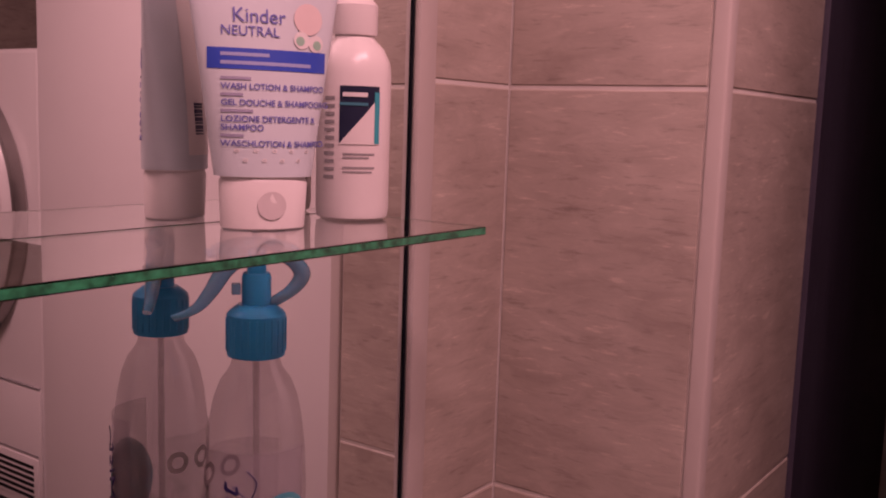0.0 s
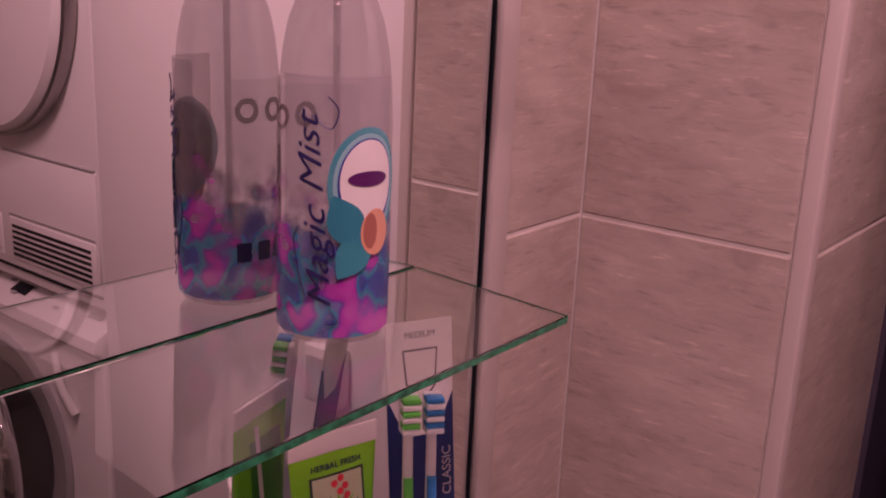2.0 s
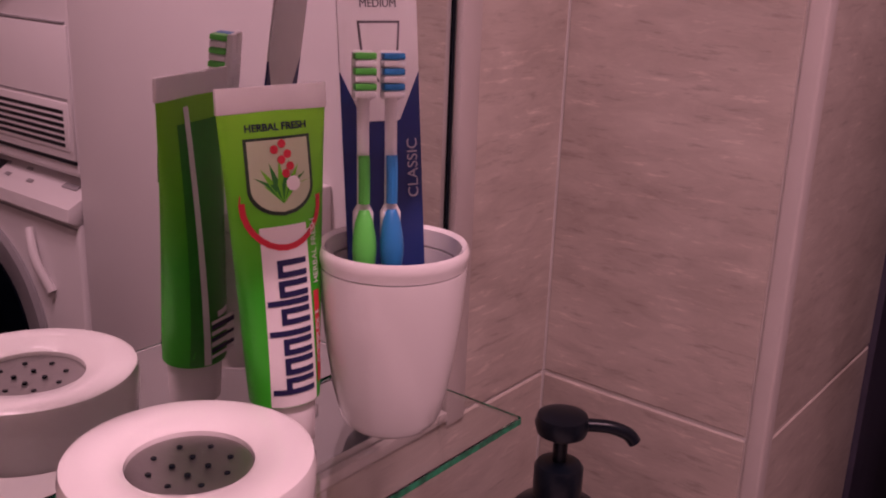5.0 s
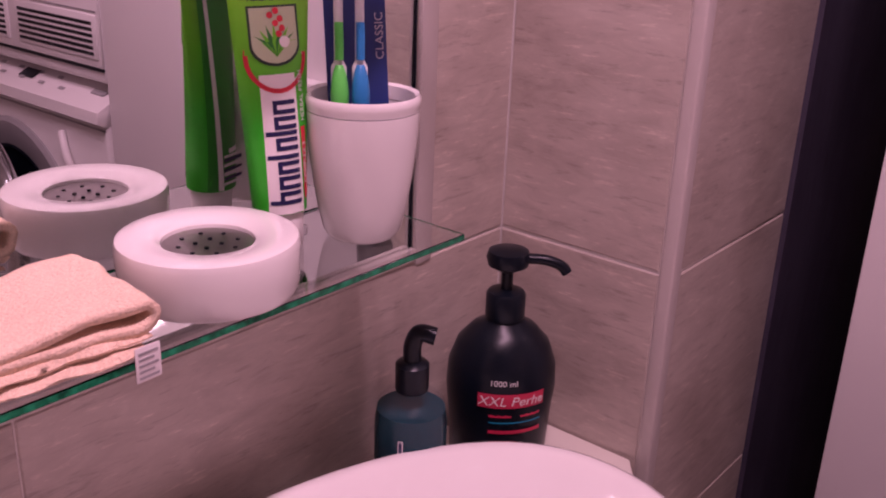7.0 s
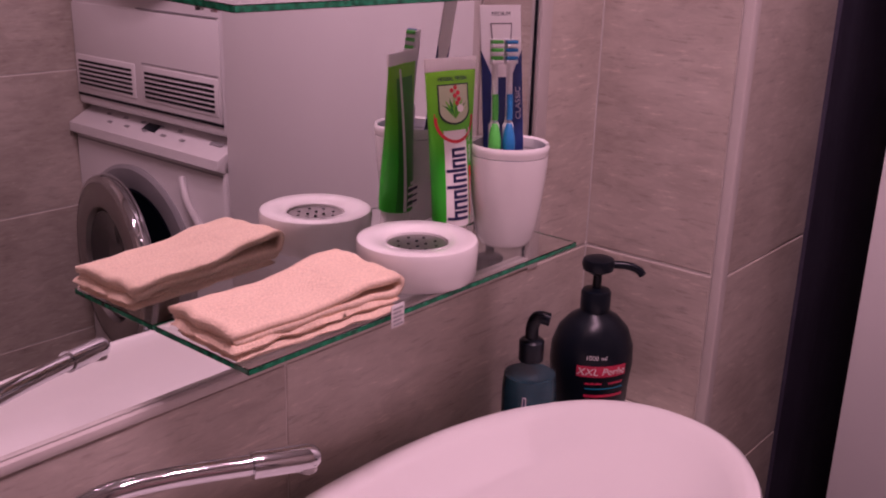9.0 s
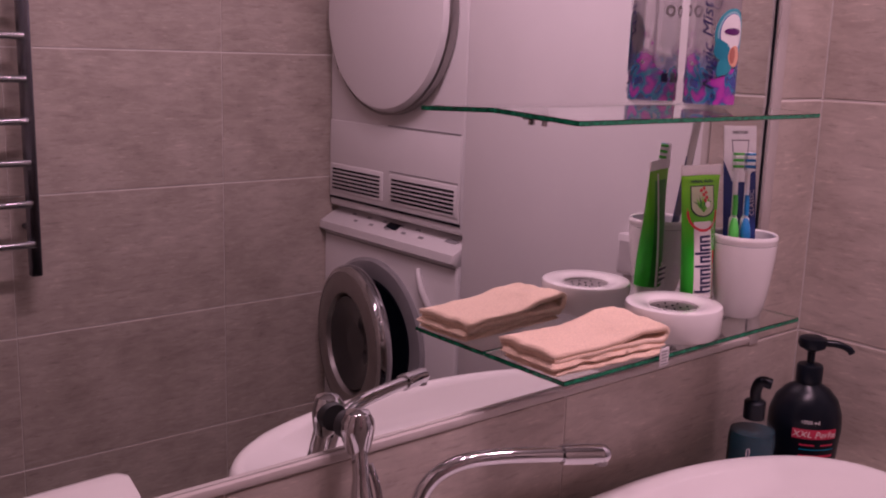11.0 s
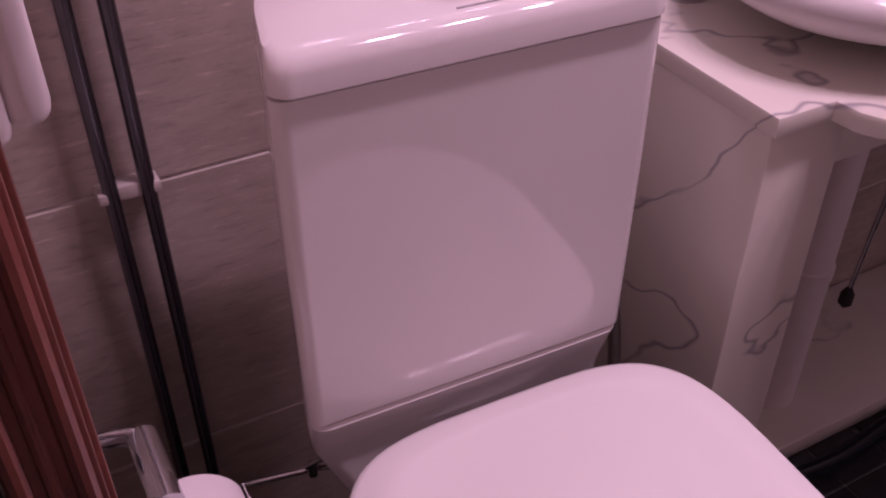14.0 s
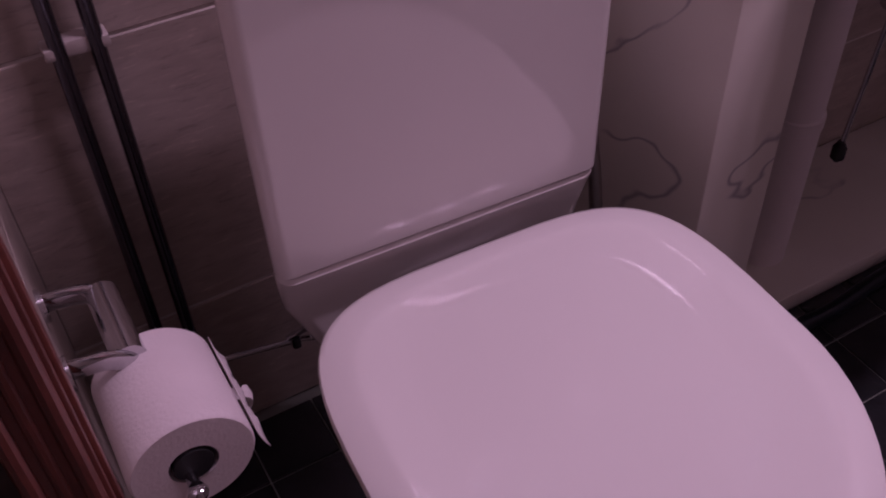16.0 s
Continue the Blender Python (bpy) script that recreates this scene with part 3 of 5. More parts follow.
part("side_panel", vx((-0.136, -0.043, 0.190, 0.5275, 0, CT - 0.022)), MARBLE, vanity)
part("side_panel", vx((0.752, 0.810, 0.345, 0.5275, 0, CT - 0.022)), MARBLE, vanity)
part("apron", vx((-0.042, 0.680, 0.196, 0.216, CT - 0.085, CT - 0.0225)), MARBLE, vanity)
part("bottom_shelf", vx((-0.042, 0.751, 0.290, 0.5275, 0, 0.035)), MARBLE, vanity)
out = [(-0.142, 0.5275), (-0.142, 0.182), (-0.082, 0.182)]
for i in range(25):
    a = math.pi * (1 - i / 24)
    out.append((0.296 + 0.372 * math.cos(a), 0.182 - 0.125 * math.sin(a) ** 0.8))
out += [(0.700, 0.215), (0.760, 0.300), (0.810, 0.338), (0.810, 0.5275)]
tagged(part("countertop", slab(out, CT - 0.0215, CT, 0.004), MARBLE), "white marble countertop with grey veins and bowed front", "countertop")

# ---- oval basin ----
BX, BY = 0.288, 0.288
basin = empty("basin", BX, BY, CT, label="white glazed oval counter basin", category="basin")


def ring(a, b, z, ox=0.0):
    return oval(ox, 0, a * 1.0, b * 1.10, z * 0.77, 72, 2.2)


part("bowl", loft([ring(0.20, 0.105, 0.0), ring(0.25, 0.125, 0.008), ring(0.33, 0.157, 0.034), ring(0.368, 0.176, 0.054), ring(0.385, 0.1865, 0.070), ring(0.390, 0.189, 0.083),
                   ring(0.389, 0.188, 0.097), ring(0.384, 0.184, 0.107), ring(0.376, 0.177, 0.1115), ring(0.367, 0.169, 0.1095), ring(0.352, 0.159, 0.097), ring(0.31, 0.142, 0.070), ring(0.26, 0.118, 0.045, -0.01), ring(0.15, 0.075, 0.022, -0.025), ring(0.05, 0.04, 0.0135, -0.036)], True), CERAMIC, basin)
drain = part("drain_ring", lathe([(0.030, 0.0135), (0.031, 0.017), (0.028, 0.0185), (0.022, 0.0165)], 32, at=(-0.036, 0.000, -0.003)), CHROME, basin, "chrome drain ring")
part("drain_plug", lathe([(0.021, 0.0150), (0.019, 0.0172), (0.006, 0.0175)], 24, at=(-0.036, 0.000, -0.003)), STEEL, drain)

# ---- mixer tap ----
tap = empty("mixer_tap", -0.044, 0.424, CT, label="chrome single-lever basin mixer with tall swan spout", category="tap")
part("body", lathe([(0.026, 0), (0.027, 0.004), (0.0235, 0.010), (0.0225, 0.085), (0.0235, 0.10), (0.024, 0.112), (0.022, 0.126), (0.015, 0.136), (0.005, 0.14)], 32), CHROME, tap)
part("collar", lathe([(0.0245, 0.090), (0.0255, 0.092), (0.0255, 0.096), (0.0245, 0.098)], 32), STEEL, tap)
part("lever", tube(bend([(0.015, -0.013, 0.096), (0.028, -0.024, 0.094), (0.042, -0.034, 0.095)]), 0.0042, 12), CHROME, tap)
part("spout", tube(bend([(-0.030, 0.025, 0.0), (-0.030, 0.025, 0.10), (-0.029, 0.024, 0.170), (-0.017, 0.020, 0.207), (0.014, 0.010, 0.2255), (0.065, -0.008, 0.228), (0.152, -0.043, 0.2212)]), 0.0088, 16), CHROME, tap)
part("aerator", tube([(0.130, -0.035, 0.2230), (0.174, -0.052, 0.2190), (0.180, -0.0545, 0.2185), (0.184, -0.056, 0.2180), (0.1855, -0.0565, 0.2178)], 0.0115, 20, radii=[0.0115, 0.0115, 0.0105, 0.0075, 0.003]), CHROME, tap)
part("outlet", tube([(0.175, -0.053, 0.222), (0.175, -0.053, 0.207)], 0.0085, 16), STEEL, tap)
part("base_block", box(-0.042, -0.018, 0.012, 0.040, 0.005, 0.055, 0.004), GREY, tap)

# ---- bidet hand shower on its wall holder ----
hand = empty("hand_shower", -0.118, 0.468, CT, label="chrome bidet hand shower standing in a wall holder", category="hand shower")
part("hose", tube([(0.010, 0.01, 0.0), (0.008, 0.01, 0.09)], 0.0065, 14), STEEL, hand)
part("holder", tube(bend([(-0.002, 0.0600, 0.104), (-0.003, 0.030, 0.104), (0.0, 0.005, 0.102)]), 0.017, 18), STEEL, hand)
part("cup", lathe([(0.015, 0.080), (0.0165, 0.083), (0.0165, 0.110), (0.014, 0.114)], 24, at=(0.006, 0.006, 0)), CHROME, hand)
part("handle", tube(bend([(0.006, 0.006, 0.10), (0.004, 0.010, 0.14), (0.002, 0.017, 0.18), (0.004, 0.025, 0.222), (0.007, 0.033, 0.252)]), 0.01, 18, radii=[0.0090 + 0.0060 * math.sin(math.pi * min(i / 22, 1.0)) for i in range(33)]), CHROME, hand)
part("spray_head", loft([oval(0.008, 0.036, 0.004, 0.004, 0.283, 24), oval(0.008, 0.037, 0.013, 0.013, 0.280, 24), oval(0.009, 0.039, 0.0185, 0.0175, 0.270, 24), oval(0.009, 0.039, 0.0195, 0.018, 0.260, 24), oval(0.008, 0.037, 0.0165, 0.016, 0.248, 24), oval(0.006, 0.033, 0.011, 0.012, 0.236, 24)]), CHROME, hand)
part("spray_face", tube([(0.006, 0.046, 0.262), (0.004, 0.058, 0.262)], 0.0155, 24, radii=[0.0165, 0.0150]), BLACKRUB, hand, "dark rubber spray face")
part("trigger", tube(bend([(0.014, 0.022, 0.225), (0.019, 0.012, 0.195), (0.017, 0.006, 0.160), (0.013, 0.004, 0.135)]), 0.0038, 10), CHROME, hand)

# under the counter
trap = empty("bottle_trap", 0.36, 0.37, CT - 0.1, label="chrome bottle trap under the basin", category="trap")
part("tailpipe", tube([(0, 0, 0.08), (0, 0, -0.12)], 0.016, 16), CHROME, trap)
part("cup", lathe([(0.02, -0.22), (0.03, -0.21), (0.03, -0.12), (0.02, -0.11)], 24), CHROME, trap)
part("outlet", tube(bend([(0, 0.02, -0.14), (0, 0.08, -0.14), (0, 0.138, -0.14)]), 0.015, 14), CHROME, trap)
rod = empty("drain_lever", 0.40, 0.40, 0.16, label="thin chrome lever rod with a black knob", category="lever")
part("rod", tube([(0.04, 0.02, 0.50), (-0.02, 0.01, 0.0)], 0.004, 10), CHROME, rod)
part("knob", lathe([(0.004, -0.02), (0.011, -0.012), (0.011, 0.006), (0.005, 0.018)], 16, at=(-0.021, 0.01, -0.01)), BLACKRUB, rod)
tagged(part("floor_hose", tube(bend([(0.05, 0.275, 0.012), (0.22, 0.25, 0.012), (0.42, 0.262, 0.012), (0.70, 0.22, 0.012)]), 0.012, 14), BLACK), "black rubber hose lying on the dark floor", "hose")
tagged(part("waste_pipe", lathe([(0.036, 0.036), (0.0365, 0.280), (0.0385, 0.282), (0.0385, 0.300), (0.035, 0.302), (0.035, 0.60), (0.030, 0.61)], 32, at=(0.225, 0.385, 0)), WHITEP), "white plastic waste pipe standing under the counter", "pipe")
tagged(part("supply_hose", tube(bend([(-0.192, 0.38, 0.70), (-0.186, 0.335, 0.56), (-0.183, 0.316, 0.47), (-0.182, 0.297, 0.37), (-0.183, 0.285, 0.22), (-0.195, 0.30, 0.008)]), 0.0075, 12), STEEL), "thin braided steel supply hose beside the vanity", "hose")


# ---- glass shelves ----
Z1, Z2, Z3 = 1.626, 1.327, 1.038


def glass_shelf(z, label):
    bm = box(0.095, 0.580, 0.400, MIRROR_Y - 0.001, z - 0.006, z, 0.0008, 1)
    for f in bm.faces:
        f.material_index = 1 if abs(f.normal.z) < 0.5 and f.calc_area() > 0.0003 else 0
    sh = tagged(part("glass_shelf", bm, [GLASS, GLASSEDGE], smooth=0), label, "shelf", "glass shelves on the mirror")
    for bx in (0.17, 0.50):
        cl = part("bracket", box(bx - 0.007, bx + 0.007, MIRROR_Y - 0.022, MIRROR_Y - 0.0005, z - 0.016, z - 0.0062, 0.002), CHROME, sh, "small chrome bracket")
        part("pin", tube([(bx, MIRROR_Y - 0.012, z - 0.016), (bx, MIRROR_Y - 0.012, z - 0.022)], 0.004, 10), CHROME, sh)
    return sh


glass_shelf(Z1, "clear glass shelf with green edges holding lotion tubes")
mid = glass_shelf(Z2, "clear glass shelf with green edges holding a spray bottle")
mid.matrix_world = Matrix.Translation((0, 0.400, Z2)) @ Matrix.Rotation(radians(2.4), 4, "X") @ Matrix.Translation((0, -0.400, -Z2))
glass_shelf(Z3, "clear glass shelf with green edges holding a tumbler and towel")

# ---- white soap dish ----
dish = empty("soap_dish", 0.362, 0.457, Z3, label="round white ceramic soap dish with steel drain inset", category="soap dish")
part("body", lathe([(0.056, 0), (0.060, 0.001), (0.0625, 0.006), (0.064, 0.036), (0.0625, 0.0405), (0.059, 0.042), (0.036, 0.0395), (0.0325, 0.037), (0.032, 0.031)], 64), CERAMIC, dish)
ins = part("drain_inset", lathe([(0.0318, 0.030), (0.0318, 0.0345), (0.029, 0.035), (0.012, 0.0335)], 40), STEEL, dish, "perforated steel drain inset")
for ring_n, rr in ((4, 0.009), (8, 0.021)):
    for i in range(ring_n):
        a = 2 * math.pi * (i + 0.5) / ring_n
        part("hole", lathe([(0.0016, 0.0338), (0.0016, 0.03505)], 10, at=(rr * math.cos(a), rr * math.sin(a), 0)), BLACK, ins)

# ---- tumbler with brushes ----
cup = empty("tumbler", 0.518, 0.460, Z3, label="white ceramic toothbrush tumbler on the glass shelf", category="tumbler")
part("body", lathe([(0.0235, 0), (0.0270, 0.001), (0.0300, 0.004), (0.0325, 0.009), (0.0365, 0.026), (0.0405, 0.052), (0.0435, 0.078), (0.0453, 0.104), (0.0452, 0.1062), (0.043, 0.1062), (0.0405, 0.105), (0.038, 0.06), (0.031, 0.018), (0.0, 0.012)], 64, close_top=False), CERAMIC, cup)
part("rim", lathe([(0.0435, 0.1064), (0.0452, 0.107), (0.0454, 0.1095), (0.0462, 0.112), (0.0462, 0.1165), (0.0445, 0.119), (0.0415, 0.117), (0.0405, 0.1064)], 64, close_top=False, close_bottom=False), CERAMIC, cup)

BR_GREEN, BR_BLUE = paint("brush_green", (0.10, 0.55, 0.08)), paint("brush_blue", (0.02, 0.20, 0.48))
BR_WHITE = paint("brush_white", (0.78, 0.76, 0.76))


def toothbrush(x, y, turn, lean, main, light, label):
    tb = empty("toothbrush", x, y, Z3 + 0.0135, turn, lean, label, "toothbrush", "brushes in the tumbler")
    path = bend([(0, 0, 0), (0, 0, 0.05), (0, 0.002, 0.10), (0, 0.001, 0.14), (0, 0, 0.17), (0, 0, 0.204)])
    n = len(path)
    part("handle", tube(path, 0.005, 12, radii=[0.0055 if p.z < 0.1 else (0.0062 if p.z < 0.13 else 0.0036) for p in path]), BR_WHITE, tb)
    part("grip", tube(bend([(0, -0.002, 0.085), (0, -0.003, 0.105), (0, -0.002, 0.128)]), 0.005, 12, radii=[0.003 + 0.0042 * math.sin(math.pi * i / 16) for i in range(17)]), main, tb)
    part("grip", tube(bend([(0, -0.002, 0.05), (0, -0.003, 0.065), (0, -0.002, 0.08)]), 0.005, 12, radii=[0.003 + 0.0035 * math.sin(math.pi * i / 16) for i in range(17)]), main, tb)
    part("thumb_rest", tube(bend([(0, -0.003, 0.132), (0, -0.004, 0.145), (0, -0.003, 0.16)]), 0.0035, 10), light, tb)
    hd = part("head", box(-0.0065, 0.0065, -0.002, 0.0025, 0.192, 0.220, 0.002), BR_WHITE, tb)
    for k in range(6):
        z0 = 0.1935 + k * 0.0043
        part("bristles", box(-0.0062, 0.0062, -0.013, -0.002, z0, z0 + 0.0037, 0.0008), main if k % 2 else BR_WHITE, hd)
    return tb


toothbrush(0.493, 0.459, -38, -6, BR_GREEN, BR_GREEN, "green and white toothbrush standing in the tumbler")
toothbrush(0.506, 0.449, -38, -6, BR_BLUE, BR_BLUE, "blue and white toothbrush standing in the tumbler")
NAVY, CARDW = paint("navy_card", (0.012, 0.03, 0.15)), paint("white_card", (0.76, 0.73, 0.72))
card = empty("brush_pack", 0.5265, 0.466, Z3 + 0.0135, -24, -8, "navy and white toothbrush packaging card in the tumbler", "packaging")
part("card", slab([(-0.020, 0.012), (0.020, 0.012), (0.026, 0.07), (0.026, 0.205), (-0.026, 0.205), (-0.026, 0.07)], -0.0006, 0.0006), NAVY, card).matrix_basis = pose(0, 0, 0, 90, 0, 0)
part("header", slab([(-0.026, 0), (-0.012, -0.03), (0.012, -0.03), (0.026, 0), (0.026, 0.05), (-0.026, 0.05)], -0.0007, 0.0009), CARDW, card).matrix_basis = pose(0, 0, 0.205, 90, 0, 0)
part("shield_rim", slab([(-0.014, 0.03), (0.014, 0.03), (0.012, 0.005), (0.0, -0.008), (-0.012, 0.005)], 0.0009, 0.0012), paint("shield_grey", (0.12, 0.11, 0.12)), card).matrix_basis = pose(0, 0, 0.205, 90, 0, 0)
part("shield", slab([(-0.0125, 0.0285), (0.0125, 0.0285), (0.0105, 0.006), (0.0, -0.006), (-0.0105, 0.006)], 0.0012, 0.0014), CARDW, card).matrix_basis = pose(0, 0, 0.205, 90, 0, 0)
writing("wording", "MEDIUM", 0.0065, paint("dark_ink", (0.05, 0.045, 0.06)), card, pose(0, -0.0011, 0.245, 90, 0, 0))
writing("wording", "CLASSIC", 0.010, paint("pale_ink", (0.55, 0.5, 0.55)), card, pose(0.020, -0.0009, 0.145, 90, -90, 0))

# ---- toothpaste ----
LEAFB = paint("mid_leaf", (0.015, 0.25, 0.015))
LEAF, LEAFD = paint("leaf_green", (0.10, 0.46, 0.02)), paint("dark_leaf", (0.015, 0.20, 0.02))
ramp_c = LEAF.node_tree.nodes.new("ShaderNodeTexCoord")
ramp_s = LEAF.node_tree.nodes.new("ShaderNodeSeparateXYZ")
ramp_r = LEAF.node_tree.nodes.new("ShaderNodeValToRGB")
ramp_r.color_ramp.elements[0].position, ramp_r.color_ramp.elements[1].position = 0.10, 0.21
ramp_r.color_ramp.elements[0].color, ramp_r.color_ramp.elements[1].color = (0.022, 0.44, 0.010, 1), (0.22, 0.60, 0.020, 1)
LEAF.node_tree.links.new(ramp_c.outputs["Object"], ramp_s.inputs[0])
LEAF.node_tree.links.new(ramp_s.outputs["Z"], ramp_r.inputs[0])
LEAF.node_tree.links.new(ramp_r.outputs[0], LEAF.node_tree.nodes["Principled BSDF"].inputs["Base Color"])
INK, RED = paint("navy_ink", (0.012, 0.012, 0.07)), paint("label_red", (0.62, 0.03, 0.05))
paste = empty("toothpaste_tube", 0.469, 0.494, Z3, -26, -2, "green and white toothpaste tube standing on its cap", "toothpaste")
paste.matrix_world = pose(0.457, 0.490, Z3, -2.5, -0.5, -15) @ Matrix.Diagonal((1.0, 1.0, 0.975, 1.0))


def tube_shell(w0, d0, w1, z0, z1, n=40, m=14):
    """A squeezed tube: round at the shoulder, flat at the seam."""
    secs = []
    for k in range(m + 1):
        f = k / m
        secs.append([(( w0 + (w1 - w0) * f) * math.cos(2 * math.pi * i / n), (d0 * (1 - f ** 1.4) + 0.0012) * math.sin(2 * math.pi * i / n), z0 + (z1 - z0) * f) for i in range(n)])
    return secs


def on_tube(ob, w0, d0, w1, z0, z1, lift):
    """Lays a flat pattern (x across, z up) on the tube's front."""
    for v in ob.data.vertices:
        f = min(max((v.co.z - z0) / (z1 - z0), 0), 1)
        w, d = w0 + (w1 - w0) * f, d0 * (1 - f ** 1.4) + 0.0012
        c = min(abs(v.co.x) / w, 0.999)
        v.co.y = -d * math.sqrt(1 - c * c) - lift + min(v.co.y, 0.0)
    return ob


def patch(x0, x1, z0, z1, nx=10, nz=10):
    bm = bmesh.new()
    vs = [[bm.verts.new((x0 + (x1 - x0) * i / nx, 0, z0 + (z1 - z0) * k / nz)) for i in range(nx + 1)] for k in range(nz + 1)]
    for a, b in zip(vs, vs[1:]):
        for i in range(nx):
            bm.faces.new((a[i], a[i + 1], b[i + 1], b[i]))
    return bm


def disc(cx, cz, rx, rz, n=28, inner=0.0):
    bm = bmesh.new()
    o = [bm.verts.new((cx + rx * math.cos(2 * math.pi * i / n), 0, cz + rz * math.sin(2 * math.pi * i / n))) for i in range(n)]
    if inner:
        q = [bm.verts.new((cx + inner * rx * math.cos(2 * math.pi * i / n), 0, cz + inner * rz * math.sin(2 * math.pi * i / n))) for i in range(n)]
        for i in range(n):
            bm.faces.new((o[i], o[(i + 1) % n], q[(i + 1) % n], q[i]))
    else:
        bm.faces.new(o)
    return bm


def crest(hw, top, waist, foot, nx=10, nz=14):
    """A shield: straight sides, rounded foot."""
    bm = bmesh.new()
    vs = []
    for k in range(nz + 1):
        z = foot + (top - foot) * (k / nz) ** 1.4
        h = hw if z >= waist else hw * math.sqrt(max(1 - ((waist - z) / (waist - foot)) ** 2, 0.0))
        h = max(h, 0.0006)
        vs.append([bm.verts.new((h * (2 * i / nx - 1), 0, z)) for i in range(nx + 1)])
    for a, b in zip(vs, vs[1:]):
        for i in range(nx):
            bm.faces.new((a[i], a[i + 1], b[i + 1], b[i]))
    return bm


def dome(cx, cz, rx, rz, n=28, inner=0.0):
    """A filled round patch of several rings, ready to be bent."""
    bm = bmesh.new()
    steps = [inner + (1 - inner) * k / 5 for k in range(6)]
    rings = [[bm.verts.new((cx + f * rx * math.cos(2 * math.pi * i / n), 0, cz + f * rz * math.sin(2 * math.pi * i / n))) for i in range(n)] for f in steps if f > 0]
    for a, b in zip(rings, rings[1:]):
        for i in range(n):
            bm.faces.new((a[i], b[i], b[(i + 1) % n], a[(i + 1) % n]))
    if not inner:
        bm.faces.new(rings[0])
    return bm


TP = (0.0215, 0.0185, 0.0335, 0.030, 0.207)
part("tube", loft(tube_shell(*TP)), LEAF, paste)
part("cap", lathe([(0.0170, 0), (0.0178, 0.001), (0.0188, 0.026), (0.0180, 0.028), (0.0185, 0.031)], 32, sy=0.9), WHITEP, paste)
part("seam", box(-0.0337, 0.0337, -0.0014, 0.0014, 0.205, 0.2195, 0.0004), WHITEP, paste, "white crimped end")
on_tube(part("white_panel", patch(-0.0155, 0.0135, 0.0305, 0.140), WHITEP, paste), *TP, 0.0003)
on_tube(part("white_panel", disc(0, 0.152, 0.0245, 0.0245), WHITEP, paste), *TP, 0.0003)
on_tube(part("red_ring", disc(0, 0.153, 0.0255, 0.0275, inner=0.87), RED, paste), *TP, 0.0005)
on_tube(part("green_field", patch(-0.0285, 0.0285, 0.155, 0.2045), LEAF, paste), *TP, 0.0007)
on_tube(part("shield", crest(0.0205, 0.191, 0.162, 0.146), paint("dark_shield", (0.02, 0.05, 0.03)), paste), *TP, 0.0009)
on_tube(part("shield_face", crest(0.0186, 0.1895, 0.163, 0.1482), paint("pale_green", (0.50, 0.55, 0.36)), paste), *TP, 0.0011)
for k in range(9):
    a = -70 + 17 * k
    lf = bmesh.new()
    q = [lf.verts.new(p) for p in ((0, 0, 0.153), (0.0024 + 0.009 * math.sin(radians(a)), 0, 0.164), (0.021 * math.sin(radians(a)), 0, 0.156 + 0.022 * math.cos(radians(a))), (-0.0024 + 0.009 * math.sin(radians(a)), 0, 0.164))]
    lf.faces.new(q)
    on_tube(part("herb_leaf", lf, LEAFD if k % 2 else LEAF, paste), *TP, 0.0013 + 0.00005 * k)
for fx, fz in ((0.002, 0.187), (-0.003, 0.184), (0.005, 0.181), (0.001, 0.178), (0.006, 0.174), (0.003, 0.170)):
    on_tube(part("flower", disc(fx, fz, 0.0026, 0.0026, 8), RED, paste), *TP, 0.0018)
on_tube(part("flower", disc(0.007, 0.164, 0.0045, 0.0045, 9), WHITEP, paste), *TP, 0.0019)
zc = 0.0385
for stem, tall, wide in ((2, 1, 1.0), (2, 0, 1.0), (2, 0, 0.95), (1, 1, 0.75), (2, 0, 0.95), (1, 1, 0.45), (2, 0, 0.95), (2, 0, 1.0)):
    h_ = 0.0105 * wide
    top = -0.0145 if tall else -0.0075
    on_tube(part("brand_block", patch(top, 0.0110, zc, zc + 0.0034, 6, 2), INK, paste), *TP, 0.0008)
    if stem == 2:
        on_tube(part("brand_block", patch(-0.0075, 0.0110, zc + h_ - 0.0034, zc + h_, 6, 2), INK, paste), *TP, 0.0008)
        on_tube(part("brand_block", patch(-0.0075, -0.0042, zc + 0.003, zc + h_ - 0.003, 3, 2), INK, paste), *TP, 0.0008)
    zc += h_ * (1.0 if stem == 2 else 0.62) + 0.0018
on_tube(part("red_strip", patch(0.0152, 0.0200, 0.040, 0.098), RED, paste), *TP, 0.0005)
for txt, zc, hx, mat_, sz in (("COMPLEX 3", 0.069, 0.0176, CARDW, 0.0055), ("HERBAL FRESH", 0.122, 0.0180, CARDW, 0.0052)):
    t2 = writing("wording", txt, sz, mat_, paste, Matrix(), squeeze=1.15)
    for v in t2.data.vertices:
        x, y, z = v.co
        v.co = (-y + hx, -z, zc + x)
    on_tube(t2, *TP, 0.0008)
t3 = writing("wording", "HERBAL FRESH", 0.0058, INK, paste, Matrix(), bold=0.0001)
for v in t3.data.vertices:
    x, y, z = v.co
    v.co = (x, -z, 0.1965 + y)
on_tube(t3, *TP, 0.0011)
